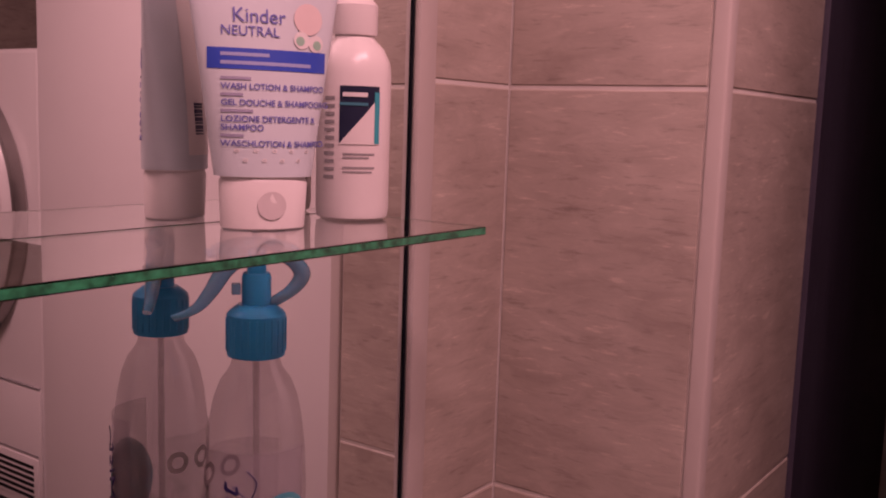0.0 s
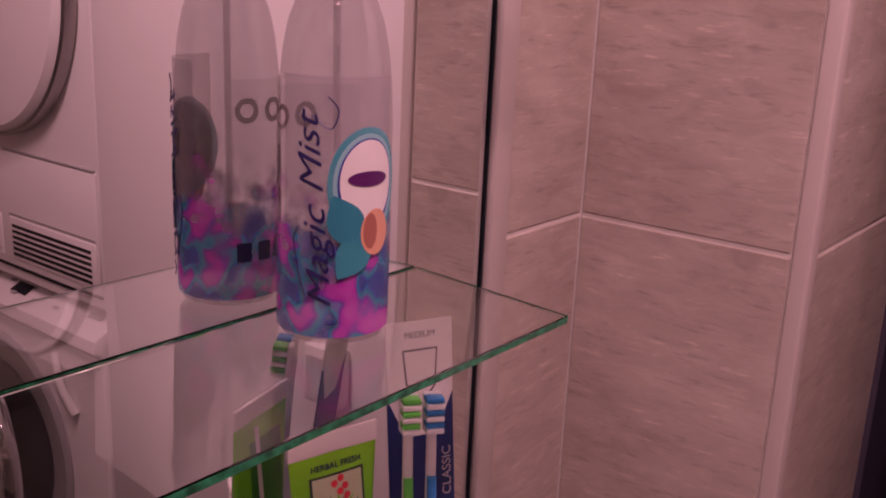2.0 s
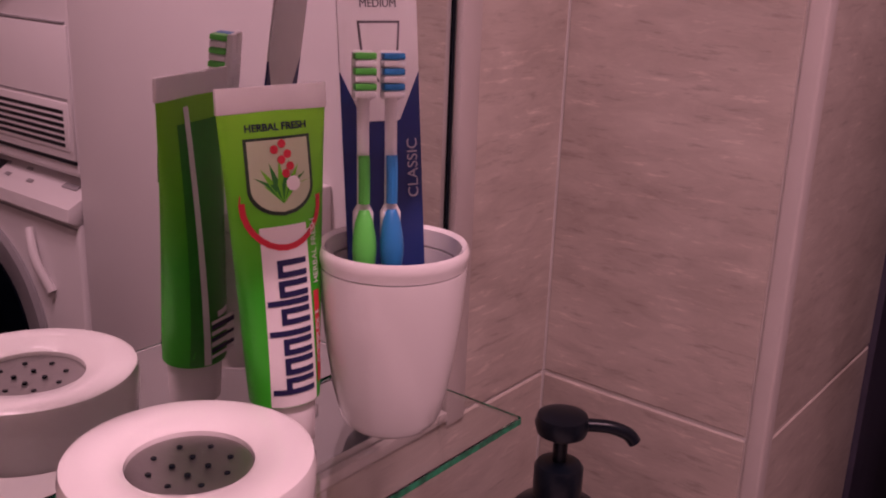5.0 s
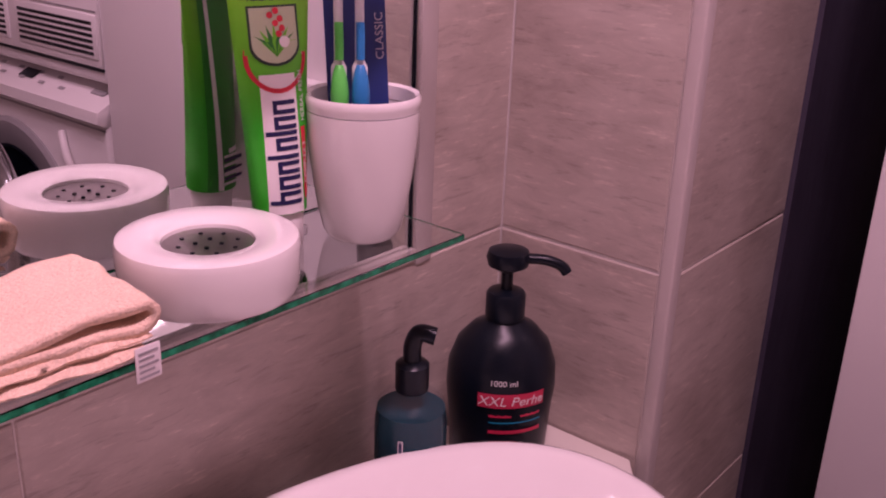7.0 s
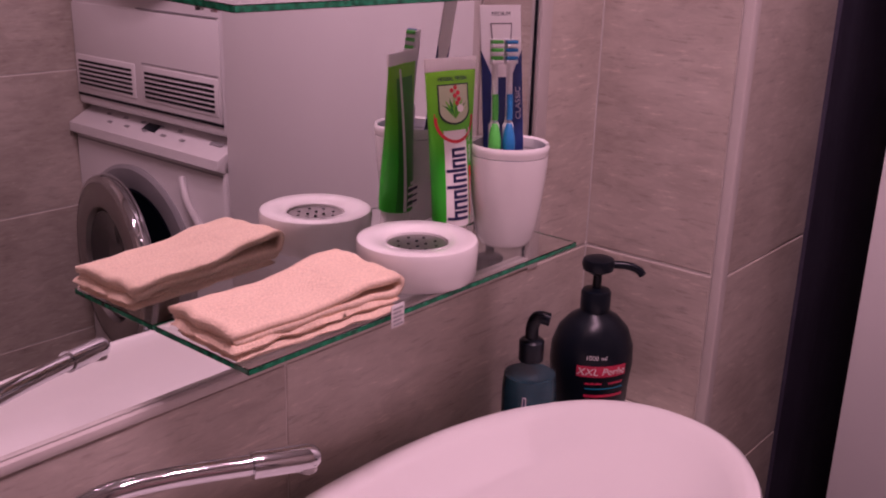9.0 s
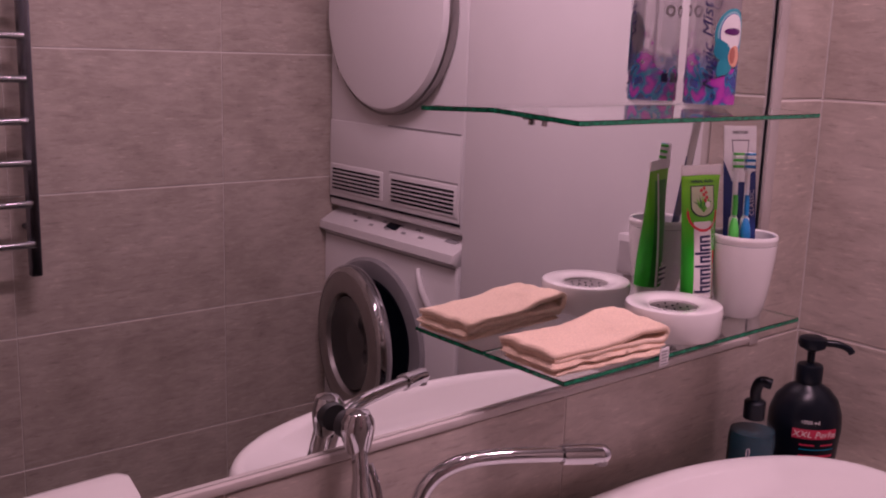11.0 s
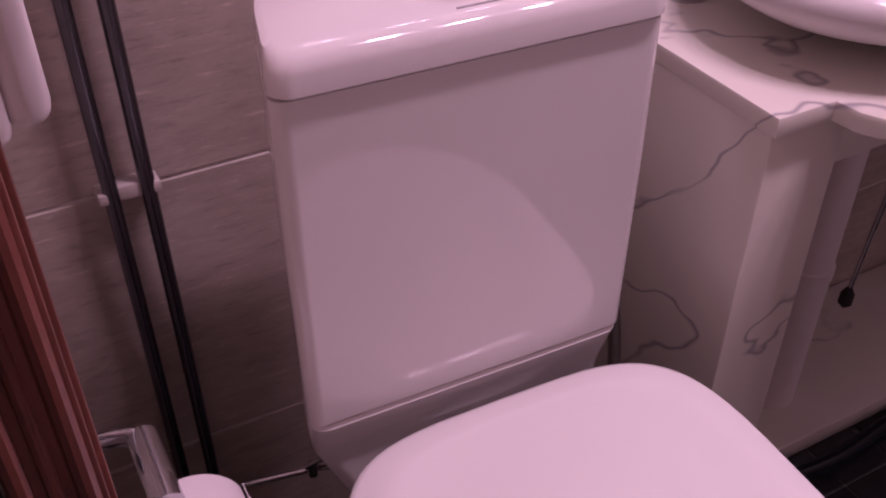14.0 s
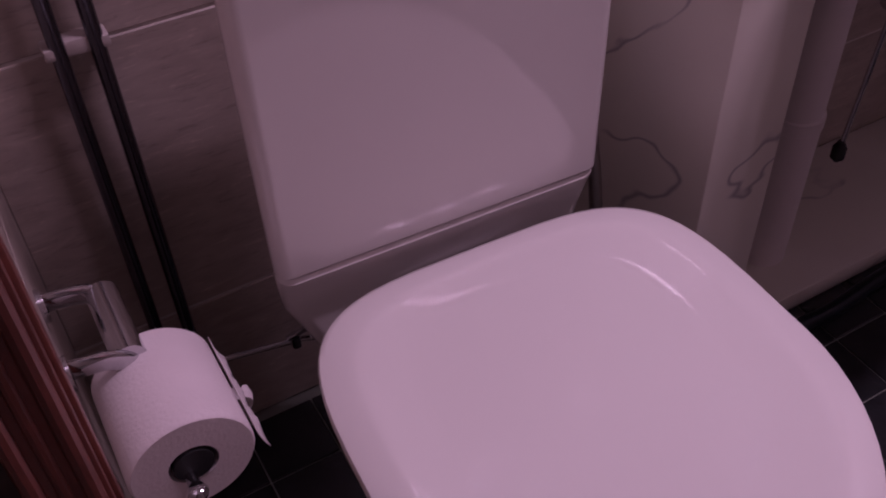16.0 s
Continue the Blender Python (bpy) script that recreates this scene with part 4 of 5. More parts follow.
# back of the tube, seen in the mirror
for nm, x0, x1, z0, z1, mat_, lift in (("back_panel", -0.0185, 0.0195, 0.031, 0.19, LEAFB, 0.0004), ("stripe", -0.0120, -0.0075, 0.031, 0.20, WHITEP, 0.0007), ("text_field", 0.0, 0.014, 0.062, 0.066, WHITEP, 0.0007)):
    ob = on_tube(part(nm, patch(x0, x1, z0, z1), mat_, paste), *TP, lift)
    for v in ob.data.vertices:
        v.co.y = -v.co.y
for k in range(7):
    part("barcode_bar", box(-0.009, 0.014, 0.0205, 0.0209, 0.036 + 0.004 * k, 0.038 + 0.004 * k + 0.0006 * (k % 3)), INK if k % 2 else WHITEP, paste)

# ---- folded washcloth ----
towel = empty("folded_washcloth", 0.188, 0.456, Z3, 2, 0, "peach terry washcloth folded flat on the glass shelf", "washcloth")


def fold_layer(z0, th, x0, x1, y0, y1, seed, roundness):
    nx, ny = 44, 26
    bm = bmesh.new()
    grids = []
    for side in (1, 0):
        g = []
        for j in range(ny + 1):
            row = []
            for i in range(nx + 1):
                u, v = i / nx, j / ny
                edge = min(min(u, 1 - u) * (x1 - x0), min(v, 1 - v) * (y1 - y0)) / 0.008
                e = math.sqrt(max(0, 1 - (1 - min(edge, 1)) ** 2))
                nz = noise.noise(Vector((u * 6, v * 4, seed))) * 0.0022 + noise.noise(Vector((u * 40, v * 22, seed))) * 0.0007
                ruffle = 0.0035 * noise.noise(Vector((u * 9 + 3, v * 9, seed + 7)))
                x = x0 + (x1 - x0) * u + (v - 0.5) * 0.006 + ruffle * (1 if abs(v - 0.5) < 0.5 else 0.3)
                y = y0 + (y1 - y0) * v - 0.018 * (u - 0.5) + ruffle
                mid = z0 + th / 2
                z = mid + (1 if side else -1) * th / 2 * e + (nz if side else nz * 0.3 + 0.0006)
                row.append(bm.verts.new((x, y, max(z, 0.0004))))
            g.append(row)
        grids.append(g)
    top, bot = grids
    for j in range(ny):
        for i in range(nx):
            bm.faces.new((top[j][i], top[j][i + 1], top[j + 1][i + 1], top[j + 1][i]))
            bm.faces.new((bot[j][i], bot[j + 1][i], bot[j + 1][i + 1], bot[j][i + 1]))
    bmesh.ops.remove_doubles(bm, verts=bm.verts, dist=0.0005)
    return bm


part("fold", fold_layer(0.000, 0.0085, -0.094, 0.086, -0.052, 0.038, 1.3, 1), PEACH, towel)
part("fold", fold_layer(0.0075, 0.0095, -0.099, 0.089, -0.050, 0.040, 4.1, 1), PEACH, towel)


def looped_fold(x0, x1, y0, y1, z0, seed):
    """The top turn of the cloth: two plies that meet in an open loop at one end."""
    line = []
    for k in range(19):
        f = k / 18
        line.append((x0 + (x1 - 0.014 - x0) * f, z0 + 0.0095 + 0.008 * f ** 4 + 0.004 * math.exp(-((f - 0.80) / 0.12) ** 2)))
    for k in range(1, 10):
        a = radians(80 - 20 * k)
        line.append((x1 - 0.012 + 0.012 * math.cos(a), z0 + 0.0105 + 0.0085 * math.sin(a)))
    for k in range(1, 17):
        f = k / 16
        line.append((x1 - 0.014 + (x0 + 0.004 - x1 + 0.014) * f, z0 + 0.0025 + 0.0015 * math.sin(3 * f)))
    ny = 26
    bm = bmesh.new()
    vs = []
    for j in range(ny + 1):
        v = j / ny
        row = []
        for k, (x, z) in enumerate(line):
            u = (x - x0) / (x1 - x0)
            sag = -0.003 * (abs(v - 0.5) * 2) ** 6
            lift = 0.010 * max(0.0, u - 0.45) * v ** 3 if k < 24 else 0.0
            wob = noise.noise(Vector((u * 7, v * 5, seed))) * 0.0020 + noise.noise(Vector((u * 38, v * 22, seed))) * 0.0006
            hem = 0.004 * noise.noise(Vector((u * 8 + 3, 1.0 if v > 0.5 else 0.0, seed + 5)))
            row.append(bm.verts.new((x + (v - 0.5) * 0.006 + 0.003 * noise.noise(Vector((v * 6, 2, seed))), y0 + (y1 - y0) * v - 0.018 * (u - 0.5) + hem, max(z + sag + lift + wob, z0 - 0.002))))
        vs.append(row)
    for a, b in zip(vs, vs[1:]):
        for i in range(len(line) - 1):
            bm.faces.new((a[i], b[i], b[i + 1], a[i + 1]))
    return bm


top_fold = part("fold", looped_fold(-0.096, 0.094, -0.048, 0.042, 0.0175, 8.2), PEACH, towel)
ply = top_fold.modifiers.new("thick", "SOLIDIFY")
ply.thickness, ply.offset = 0.0065, 0.0
tag = part("care_tag", box(0.070, 0.088, -0.0625, -0.0615, -0.013, 0.010, 0.0002), CARDW, towel, "white sewn-in care tag")
for k in range(5):
    part("print_bar", box(0.072, 0.086 - 0.003 * (k % 2), -0.0629, -0.0626, 0.005 - 0.0040 * k, 0.0067 - 0.0040 * k), GREY, tag)

# ---- spray bottle ----
sb = empty("spray_bottle", 0.4425, 0.4865, Z2 + 0.0037, -42, 0, "clear air freshener spray bottle with blue trigger and purple print", "spray bottle")
sb.matrix_world = sb.matrix_world @ Matrix.Diagonal((1.0, 1.0, 1.045, 1.0))
SR = 0.0335
prof = [(0.026, 0), (0.031, 0.002), (SR, 0.010), (SR, 0.12), (0.0325, 0.143), (0.0302, 0.163), (0.0270, 0.178), (0.0230, 0.188), (0.0168, 0.1965), (0.0155, 0.2015), (0.0155, 0.212)]
part("bottle", lathe(prof, 48, close_top=False), BOTTLE, sb)
part("liquid", lathe([(0.025, 0.002), (0.030, 0.004), (0.0322, 0.012), (0.0322, 0.040)], 40), LIQUID, sb)
part("collar", lathe([(0.0185, 0.204), (0.019, 0.206), (0.019, 0.230), (0.0175, 0.232), (0.012, 0.236)], 32), BLUECAP, sb, "turquoise ribbed collar")
for k in range(24):
    a = 2 * math.pi * k / 24
    part("rib", tube([(0.0190 * math.cos(a), 0.0190 * math.sin(a), 0.207), (0.0190 * math.cos(a), 0.0190 * math.sin(a), 0.228)], 0.0006, 6), BLUECAP, sb.children[-1] if k == 0 else [c for c in sb.children if c.name.startswith("collar")][0])
SHEERBLUE = sheer("clear_blue_plastic", (0.06, 0.36, 0.58), 0.66, 0.1)
part("sprayer_neck", lathe([(0.0095, 0.234), (0.0095, 0.262), (0.0085, 0.266)], 20), BLUECAP, sb)
shroud = bend([(-0.026, 0, 0.277), (-0.012, 0, 0.284), (0.006, 0, 0.285), (0.021, 0, 0.279), (0.029, 0, 0.265), (0.023, 0, 0.250), (0.009, 0, 0.237)])
part("sprayer_head", tube(shroud, 0.006, 14, radii=[0.0068 - 0.0025 * (i / (len(shroud) - 1)) ** 2 for i in range(len(shroud))]), SHEERBLUE, sb, "arched turquoise sprayer head")
part("pump_block", box(-0.006, 0.006, -0.0065, 0.0065, 0.262, 0.282, 0.003, 3), BLUECAP, sb)
part("latch", box(-0.016, -0.010, -0.004, 0.004, 0.246, 0.256, 0.001), SHEERBLUE, sb)
part("nozzle", tube([(-0.022, 0, 0.277), (-0.032, 0, 0.275)], 0.0045, 14), BLUECAP, sb)
lever = bend([(-0.010, 0, 0.280), (-0.020, 0, 0.268), (-0.029, 0, 0.248), (-0.038, 0, 0.233), (-0.052, 0, 0.224)])
part("trigger", tube(lever, 0.005, 14, radii=[0.0075 - 0.0045 * i / (len(lever) - 1) for i in range(len(lever))]), SHEERBLUE, sb)
for piece in sb.children:
    if piece.name.split(".")[0] in ("sprayer_neck", "sprayer_head", "pump_block", "latch", "nozzle", "trigger"):
        for v in piece.data.vertices:
            v.co.z = 0.234 + (v.co.z - 0.234) * 0.68
part("dip_tube", tube(bend([(0, 0, 0.236), (0.001, 0, 0.12), (0.006, 0, 0.006)]), 0.0022, 10), BOTTLE, sb)
TEAL, COBALT = sheer("teal_print", (0.01, 0.34, 0.55), 0.7, 0.3), sheer("cobalt_print", (0.05, 0.07, 0.55), 0.7, 0.3)
GREYP = sheer("grey_print", (0.34, 0.30, 0.35), 0.32, 0.4)
part("print_ground", curved_patch(SR, -150, -28, 0.030, 0.150, 40, 0.0002), GREYP, sb, "grey speckled print")
part("print_ground", curved_patch(SR, 60, 170, 0.075, 0.140, 30, 0.0002), sheer("faint_print", (0.6, 0.55, 0.6), 0.12, 0.4), sb)


def watercolour(name):
    """Thin print of purple, blue and teal washes that fades out upwards."""
    m = bpy.data.materials.new(name)
    m.use_nodes = True
    nt = m.node_tree
    b = nt.nodes["Principled BSDF"]
    b.inputs["Roughness"].default_value = 0.25
    co = nt.nodes.new("ShaderNodeTexCoord")
    n = nt.nodes.new("ShaderNodeTexNoise")
    n.inputs["Scale"].default_value, n.inputs["Detail"].default_value, n.inputs["Distortion"].default_value = 46, 1.5, 0.3
    nt.links.new(co.outputs["Object"], n.inputs["Vector"])
    r = nt.nodes.new("ShaderNodeValToRGB")
    cols = ((0.30, (0.02, 0.03, 0.30)), (0.40, (0.03, 0.08, 0.42)), (0.47, (0.01, 0.29, 0.45)), (0.53, (0.20, 0.04, 0.45)), (0.58, (0.52, 0.03, 0.50)), (0.70, (0.60, 0.05, 0.52)))
    r.color_ramp.elements[0].position, r.color_ramp.elements[1].position = cols[0][0], cols[-1][0]
    r.color_ramp.elements[0].color, r.color_ramp.elements[1].color = (*cols[0][1], 1), (*cols[-1][1], 1)
    for p_, c_ in cols[1:-1]:
        r.color_ramp.elements.new(p_).color = (*c_, 1)
    nt.links.new(n.outputs["Fac"], r.inputs[0])
    nt.links.new(r.outputs[0], b.inputs["Base Color"])
    sep = nt.nodes.new("ShaderNodeSeparateXYZ")
    nt.links.new(co.outputs["Object"], sep.inputs[0])
    n2 = nt.nodes.new("ShaderNodeTexNoise")
    n2.inputs["Scale"].default_value, n2.inputs["Detail"].default_value = 60, 2
    nt.links.new(co.outputs["Object"], n2.inputs["Vector"])
    rise = nt.nodes.new("ShaderNodeMath")
    rise.operation = "MULTIPLY_ADD"
    rise.inputs[1].default_value, rise.inputs[2].default_value = -15.0, 0.98
    nt.links.new(sep.outputs["Z"], rise.inputs[0])
    amount = nt.nodes.new("ShaderNodeMath")
    amount.operation = "MULTIPLY_ADD"
    amount.inputs[1].default_value = 1.9
    nt.links.new(n2.outputs["Fac"], amount.inputs[0])
    nt.links.new(rise.outputs[0], amount.inputs[2])
    cover = nt.nodes.new("ShaderNodeValToRGB")
    cover.color_ramp.elements[0].position, cover.color_ramp.elements[1].position = 0.98, 1.0
    cover.color_ramp.elements[0].color, cover.color_ramp.elements[1].color = (0, 0, 0, 1), (0.66, 0.66, 0.66, 1)
    shrink = nt.nodes.new("ShaderNodeMath")
    shrink.operation = "SUBTRACT"
    shrink.inputs[1].default_value = 0.15
    nt.links.new(amount.outputs[0], shrink.inputs[0])
    cover.color_ramp.elements[0].position = 0.62
    nt.links.new(shrink.outputs[0], cover.inputs[0])
    tr = nt.nodes.new("ShaderNodeBsdfTransparent")
    mx = nt.nodes.new("ShaderNodeMixShader")
    nt.links.new(cover.outputs[0], mx.inputs[0])
    nt.links.new(tr.outputs[0], mx.inputs[1])
    nt.links.new(b.outputs[0], mx.inputs[2])
    nt.links.new(mx.outputs[0], nt.nodes["Material Output"].inputs["Surface"])
    return m


part("base_print", curved_patch(SR, 0, 360, 0.006, 0.100, 72, 0.0004), watercolour("watercolour_print"), sb, "purple and blue watercolour print")


def ring_patch(a, z, rx, rz, mat_, lift, inner=0.0):
    bm = dome(0, z, rx, rz, 36, inner)
    for v in bm.verts:
        t = radians(a) + v.co.x / SR
        v.co.x, v.co.y = (SR + lift) * math.cos(t), (SR + lift) * math.sin(t)
    return part("emblem", bm, mat_, sb)


def leaf_print(a, z, size, lean, mat_, lift):
    """A pointed leaf printed on the bottle."""
    bm = dome(0, 0, size * 0.62, size, 24)
    for v in bm.verts:
        f = min(abs(v.co.z) / size, 1.0)
        x0, z0 = v.co.x * (1 - 0.75 * f * f), v.co.z
        x1 = x0 * math.cos(radians(lean)) - z0 * math.sin(radians(lean))
        z1 = x0 * math.sin(radians(lean)) + z0 * math.cos(radians(lean))
        t = radians(a) + x1 / SR
        v.co = ((SR + lift) * math.cos(t), (SR + lift) * math.sin(t), z + z1)
    return part("leaf_print", bm, mat_, sb)


EM = -60
ring_patch(EM, 0.092, 0.0235, 0.032, sheer("turquoise_print", (0.02, 0.34, 0.42), 0.75, 0.3), 0.0013)
ring_patch(EM, 0.092, 0.0205, 0.0285, paint("pale_turquoise", (0.25, 0.50, 0.55)), 0.0015, 0.80)
ring_patch(EM, 0.093, 0.0180, 0.025, paint("deep_blue", (0.03, 0.05, 0.30)), 0.0017, 0.90)
ring_patch(EM, 0.094, 0.0168, 0.0232, CARDW, 0.0019)
ring_patch(EM, 0.096, 0.0125, 0.0042, paint("plum_mark", (0.10, 0.01, 0.12)), 0.0023)
leaf_print(EM - 22, 0.072, 0.017, 25, paint("turquoise_leaf", (0.02, 0.22, 0.30)), 0.0021)
ring_patch(EM + 8, 0.066, 0.0095, 0.013, paint("peach_flower", (0.72, 0.36, 0.24)), 0.0023)
ring_patch(EM + 2, 0.067, 0.0045, 0.010, paint("peach_shade", (0.40, 0.14, 0.10)), 0.0025)
leaf_print(EM - 14, 0.054, 0.016, -35, paint("turquoise_leaf_2", (0.03, 0.27, 0.34)), 0.0021)
lt = writing("scent_lettering", "Magic Mist", 0.0195, COBALT, sb, Matrix(), bold=-0.00004)
lt.data.materials[0] = paint("indigo_ink", (0.012, 0.008, 0.09))
for v in lt.data.vertices:
    x, y, z = v.co
    t = radians(-112) + (-y - 0.10 * x) / SR
    r = SR + 0.0020 + z
    v.co = (r * math.cos(t), r * math.sin(t), 0.079 + (x + 0.32 * y) * 1.28)
for curl in (((-0.040, 0.009), (-0.026, 0.013), (-0.014, 0.014), (-0.008, 0.010)), ((0.042, -0.002), (0.036, -0.012), (0.044, -0.017), (0.050, -0.012)), ((-0.046, -0.004), (-0.052, -0.008), (-0.053, 0.000))):
    pts = []
    for p in bend([(x, y, 0) for x, y in curl]):
        t = radians(-112) + (-p.y - 0.10 * p.x) / SR
        pts.append(((SR + 0.0018) * math.cos(t), (SR + 0.0018) * math.sin(t), 0.079 + p.x * 1.22))
    part("lettering_curl", tube(pts, 0.0004, 6), lt.data.materials[0], sb)
for k in range(3):
    part("print_box", curved_patch(SR, 100 + 24 * k, 116 + 24 * k, 0.030, 0.042, 6, 0.0011), INK, sb)
for k in range(2):
    ring_patch(118 + 34 * k, 0.122, 0.0075, 0.0075, paint("pale_mark", (0.62, 0.58, 0.6)), 0.0011, 0.55)

# ---- lotion tube standing on its cap ----
lo = empty("lotion_tube", 0.452, 0.491, Z1, -27, 0, "pale blue and white wash lotion tube standing on its cap", "lotion tube")
LP = (0.0320, 0.019, 0.055, 0.034, 0.190)
part("tube", loft(tube_shell(*LP)), ICEBLUE, lo)
part("cap", lathe([(0.026, 0), (0.0275, 0.001), (0.029, 0.030), (0.0275, 0.0325), (0.029, 0.035)], 40, sy=0.68), WHITEP, lo, "white flip cap")
# thumb notch is a disc on the cap, its shade put into the colour
ob = part("thumb_notch", disc(0, 0.016, 0.0095, 0.009, 20), paint("notch_shade", (0.66, 0.60, 0.60)), lo)
for v in ob.data.vertices:
    v.co.y = -0.68 * math.sqrt(0.0286 ** 2 - v.co.x ** 2) - 0.0004
BLUE = paint("label_blue", (0.03, 0.08, 0.50))
on_tube(part("blue_band", patch(-0.0385, 0.0385, 0.1005, 0.1135, 24, 4), BLUE, lo), *LP, 0.0004)
VIOLET = paint("violet_ink", (0.14, 0.15, 0.46))


def line(txt, z, x0, size, mat_, owner, geo, lift=0.0007, bold=0.0):
    t_ = writing("wording", txt, size, mat_, owner, Matrix(), bold=bold, align="LEFT")
    for v in t_.data.vertices:
        x, y, zz = v.co
        v.co = (x + x0, -zz, z + y)
    return on_tube(t_, *geo, lift)


for txt, z, s in (("WASH LOTION & SHAMPOO", 0.0899, 0.0053), ("GEL DOUCHE & SHAMPOOING", 0.0800, 0.0053), ("LOZIONE DETERGENTE &", 0.0700, 0.0053), ("SHAMPOO", 0.0646, 0.0053), ("WASCHLOTION & SHAMPOO", 0.0547, 0.0053)):
    line(txt, z, -0.031, s, VIOLET, lo, LP, bold=0.00006)
for z, w in ((0.095, 0.018), (0.085, 0.013), (0.075, 0.019), (0.0597, 0.013)):
    on_tube(part("text_bar", patch(-0.031, -0.031 + w, z - 0.0009, z + 0.0009, 8, 1), paint("grey_violet", (0.36, 0.35, 0.48)), lo), *LP, 0.0006)
for z, w in ((0.1097, 0.03), (0.1045, 0.058)):
    on_tube(part("text_bar", patch(-0.031, -0.031 + w, z - 0.0011, z + 0.0011, 10, 1), paint("pale_blue_ink", (0.35, 0.40, 0.66)), lo), *LP, 0.0006)
line("Kinder", 0.1335, -0.024, 0.0125, VIOLET, lo, LP)
line("NEUTRAL", 0.124, -0.031, 0.0085, VIOLET, lo, LP)
for k in range(9):
    on_tube(part("dot", disc(-0.022 + 0.0115 * (k % 5) + (0.005 if k > 4 else 0), 0.0505 if k < 5 else 0.0445, 0.0016, 0.0012, 10, 0.5), CARDW, lo), *LP, 0.0006)
for fx, fz, r_, m_ in ((0.021, 0.1205, 0.0055, CARDW), (0.031, 0.1190, 0.0055, CARDW), (0.020, 0.1200, 0.0030, paint("mint", (0.30, 0.52, 0.40))), (0.032, 0.1180, 0.0030, paint("mint_2", (0.30, 0.52, 0.40))), (0.026, 0.1340, 0.010, paint("cream", (0.74, 0.62, 0.60)))):
    on_tube(part("picture_spot", disc(fx, fz, r_, r_, 18), m_, lo), *LP, 0.0007 + 0.0001 * (r_ < 0.004))
# printed back, seen in the mirror
bk = part("back_label", patch(-0.017, 0.019, 0.044, 0.175, 10, 12), WHITEP, lo)
for v in bk.data.vertices:
    f = (v.co.z - LP[3]) / (LP[4] - LP[3])
    w, d = LP[0] + (LP[2] - LP[0]) * f, LP[1] * (1 - f ** 1.4) + 0.0012
    v.co.y = d * math.sqrt(1 - min(abs(v.co.x) / w, 0.999) ** 2) + 0.0004
for k in range(12):
    part("barcode_bar", box(-0.008, 0.004, 0.0165 - 0.0002 * k, 0.0192 - 0.00012 * k, 0.058 + 0.0018 * k, 0.0590 + 0.0018 * k + 0.0004 * (k % 3)), INK, lo)

# ---- white bottle with a black label ----
wb = empty("hygiene_bottle", 0.546, 0.496, Z1, -43, 0, "white plastic bottle with black and teal label", "bottle")
WR = 0.0265
part("bottle", lathe([(0.022, 0), (0.0255, 0.002), (WR, 0.008), (WR, 0.103), (0.0255, 0.112), (0.021, 0.122), (0.0145, 0.1285), (0.0135, 0.131)], 44), WHITEP, wb)
part("cap", lathe([(0.0155, 0.131), (0.0160, 0.133), (0.0160, 0.152), (0.0125, 0.156), (0.0125, 0.175), (0.010, 0.178)], 32), WHITEP, wb)
part("dark_label", curved_patch(WR, -118, -55, 0.055, 0.095, 20, 0.0004), paint("label_navy", (0.012, 0.018, 0.05)), wb)
part("pale_wedge", curved_patch(WR, -118, -55, 0.0545, 0.09, 24, 0.0007, zf=lambda f: 0.0545 + 0.0345 * f), WHITEP, wb)
part("teal_stripe", curved_patch(WR, -64, -55, 0.055, 0.091, 6, 0.0009), paint("label_teal", (0.02, 0.34, 0.40)), wb)
part("teal_line", curved_patch(WR, -118, -75, 0.0815, 0.0835, 14, 0.0010), paint("label_teal_2", (0.05, 0.22, 0.28)), wb)
for k, (zz, a1) in enumerate(((0.047, -62), (0.0445, -72), (0.0375, -62), (0.0345, -66))):
    part("text_bar", curved_patch(WR, -112, a1, zz, zz + 0.0013, 10, 0.0004), GREY, wb)
for k in range(11):
    part("text_bar", curved_patch(WR, -146 + (k % 3), -126, 0.030 + 0.0055 * k, 0.0325 + 0.0055 * k, 6, 0.0004), GREY, wb)
part("brand_bar", curved_patch(WR, -113, -76, 0.0875, 0.0905, 10, 0.0012), CARDW, wb)

# ---- black pump bottle and small gel pump on the counter ----
big = empty("shampoo_pump_bottle", 0.708, 0.444, CT, -42, 0, "large black pump bottle with red label band", "pump bottle")
big.matrix_world = big.matrix_world @ Matrix.Diagonal((1.0, 1.0, 0.975, 1.0))
part("bottle", lathe([(0.044, 0), (0.048, 0.003), (0.050, 0.012), (0.0535, 0.07), (0.0565, 0.10), (0.055, 0.125), (0.047, 0.148), (0.033, 0.164), (0.020, 0.172), (0.017, 0.178)], 48, sy=0.9), BLACK, big)
part("collar", lathe([(0.0195, 0.174), (0.020, 0.176), (0.020, 0.200), (0.018, 0.203), (0.008, 0.206)], 32), BLACK, big)
part("stem", lathe([(0.006, 0.204), (0.006, 0.232)], 16), BLACK, big)
part("pump_head", lathe([(0.010, 0.226), (0.020, 0.232), (0.022, 0.240), (0.020, 0.247), (0.012, 0.250)], 32), BLACK, big)
part("spout", tube(bend([(0.012, -0.004, 0.240), (0.035, -0.010, 0.240), (0.050, -0.014, 0.235), (0.056, -0.016, 0.228)]), 0.0055, 12), BLACK, big)
CR = paint("crimson_label", (0.50, 0.02, 0.07))
part("red_band", curved_patch(0.0555, -124, -52, 0.095, 0.111, 24, 0.0016, sy=0.9), CR, big)
part("red_line", curved_patch(0.0535, -112, -52, 0.064, 0.068, 20, 0.0012, sy=0.9), CR, big)
part("teal_line", curved_patch(0.0535, -112, -52, 0.076, 0.0775, 20, 0.0012, sy=0.9), TEAL, big)
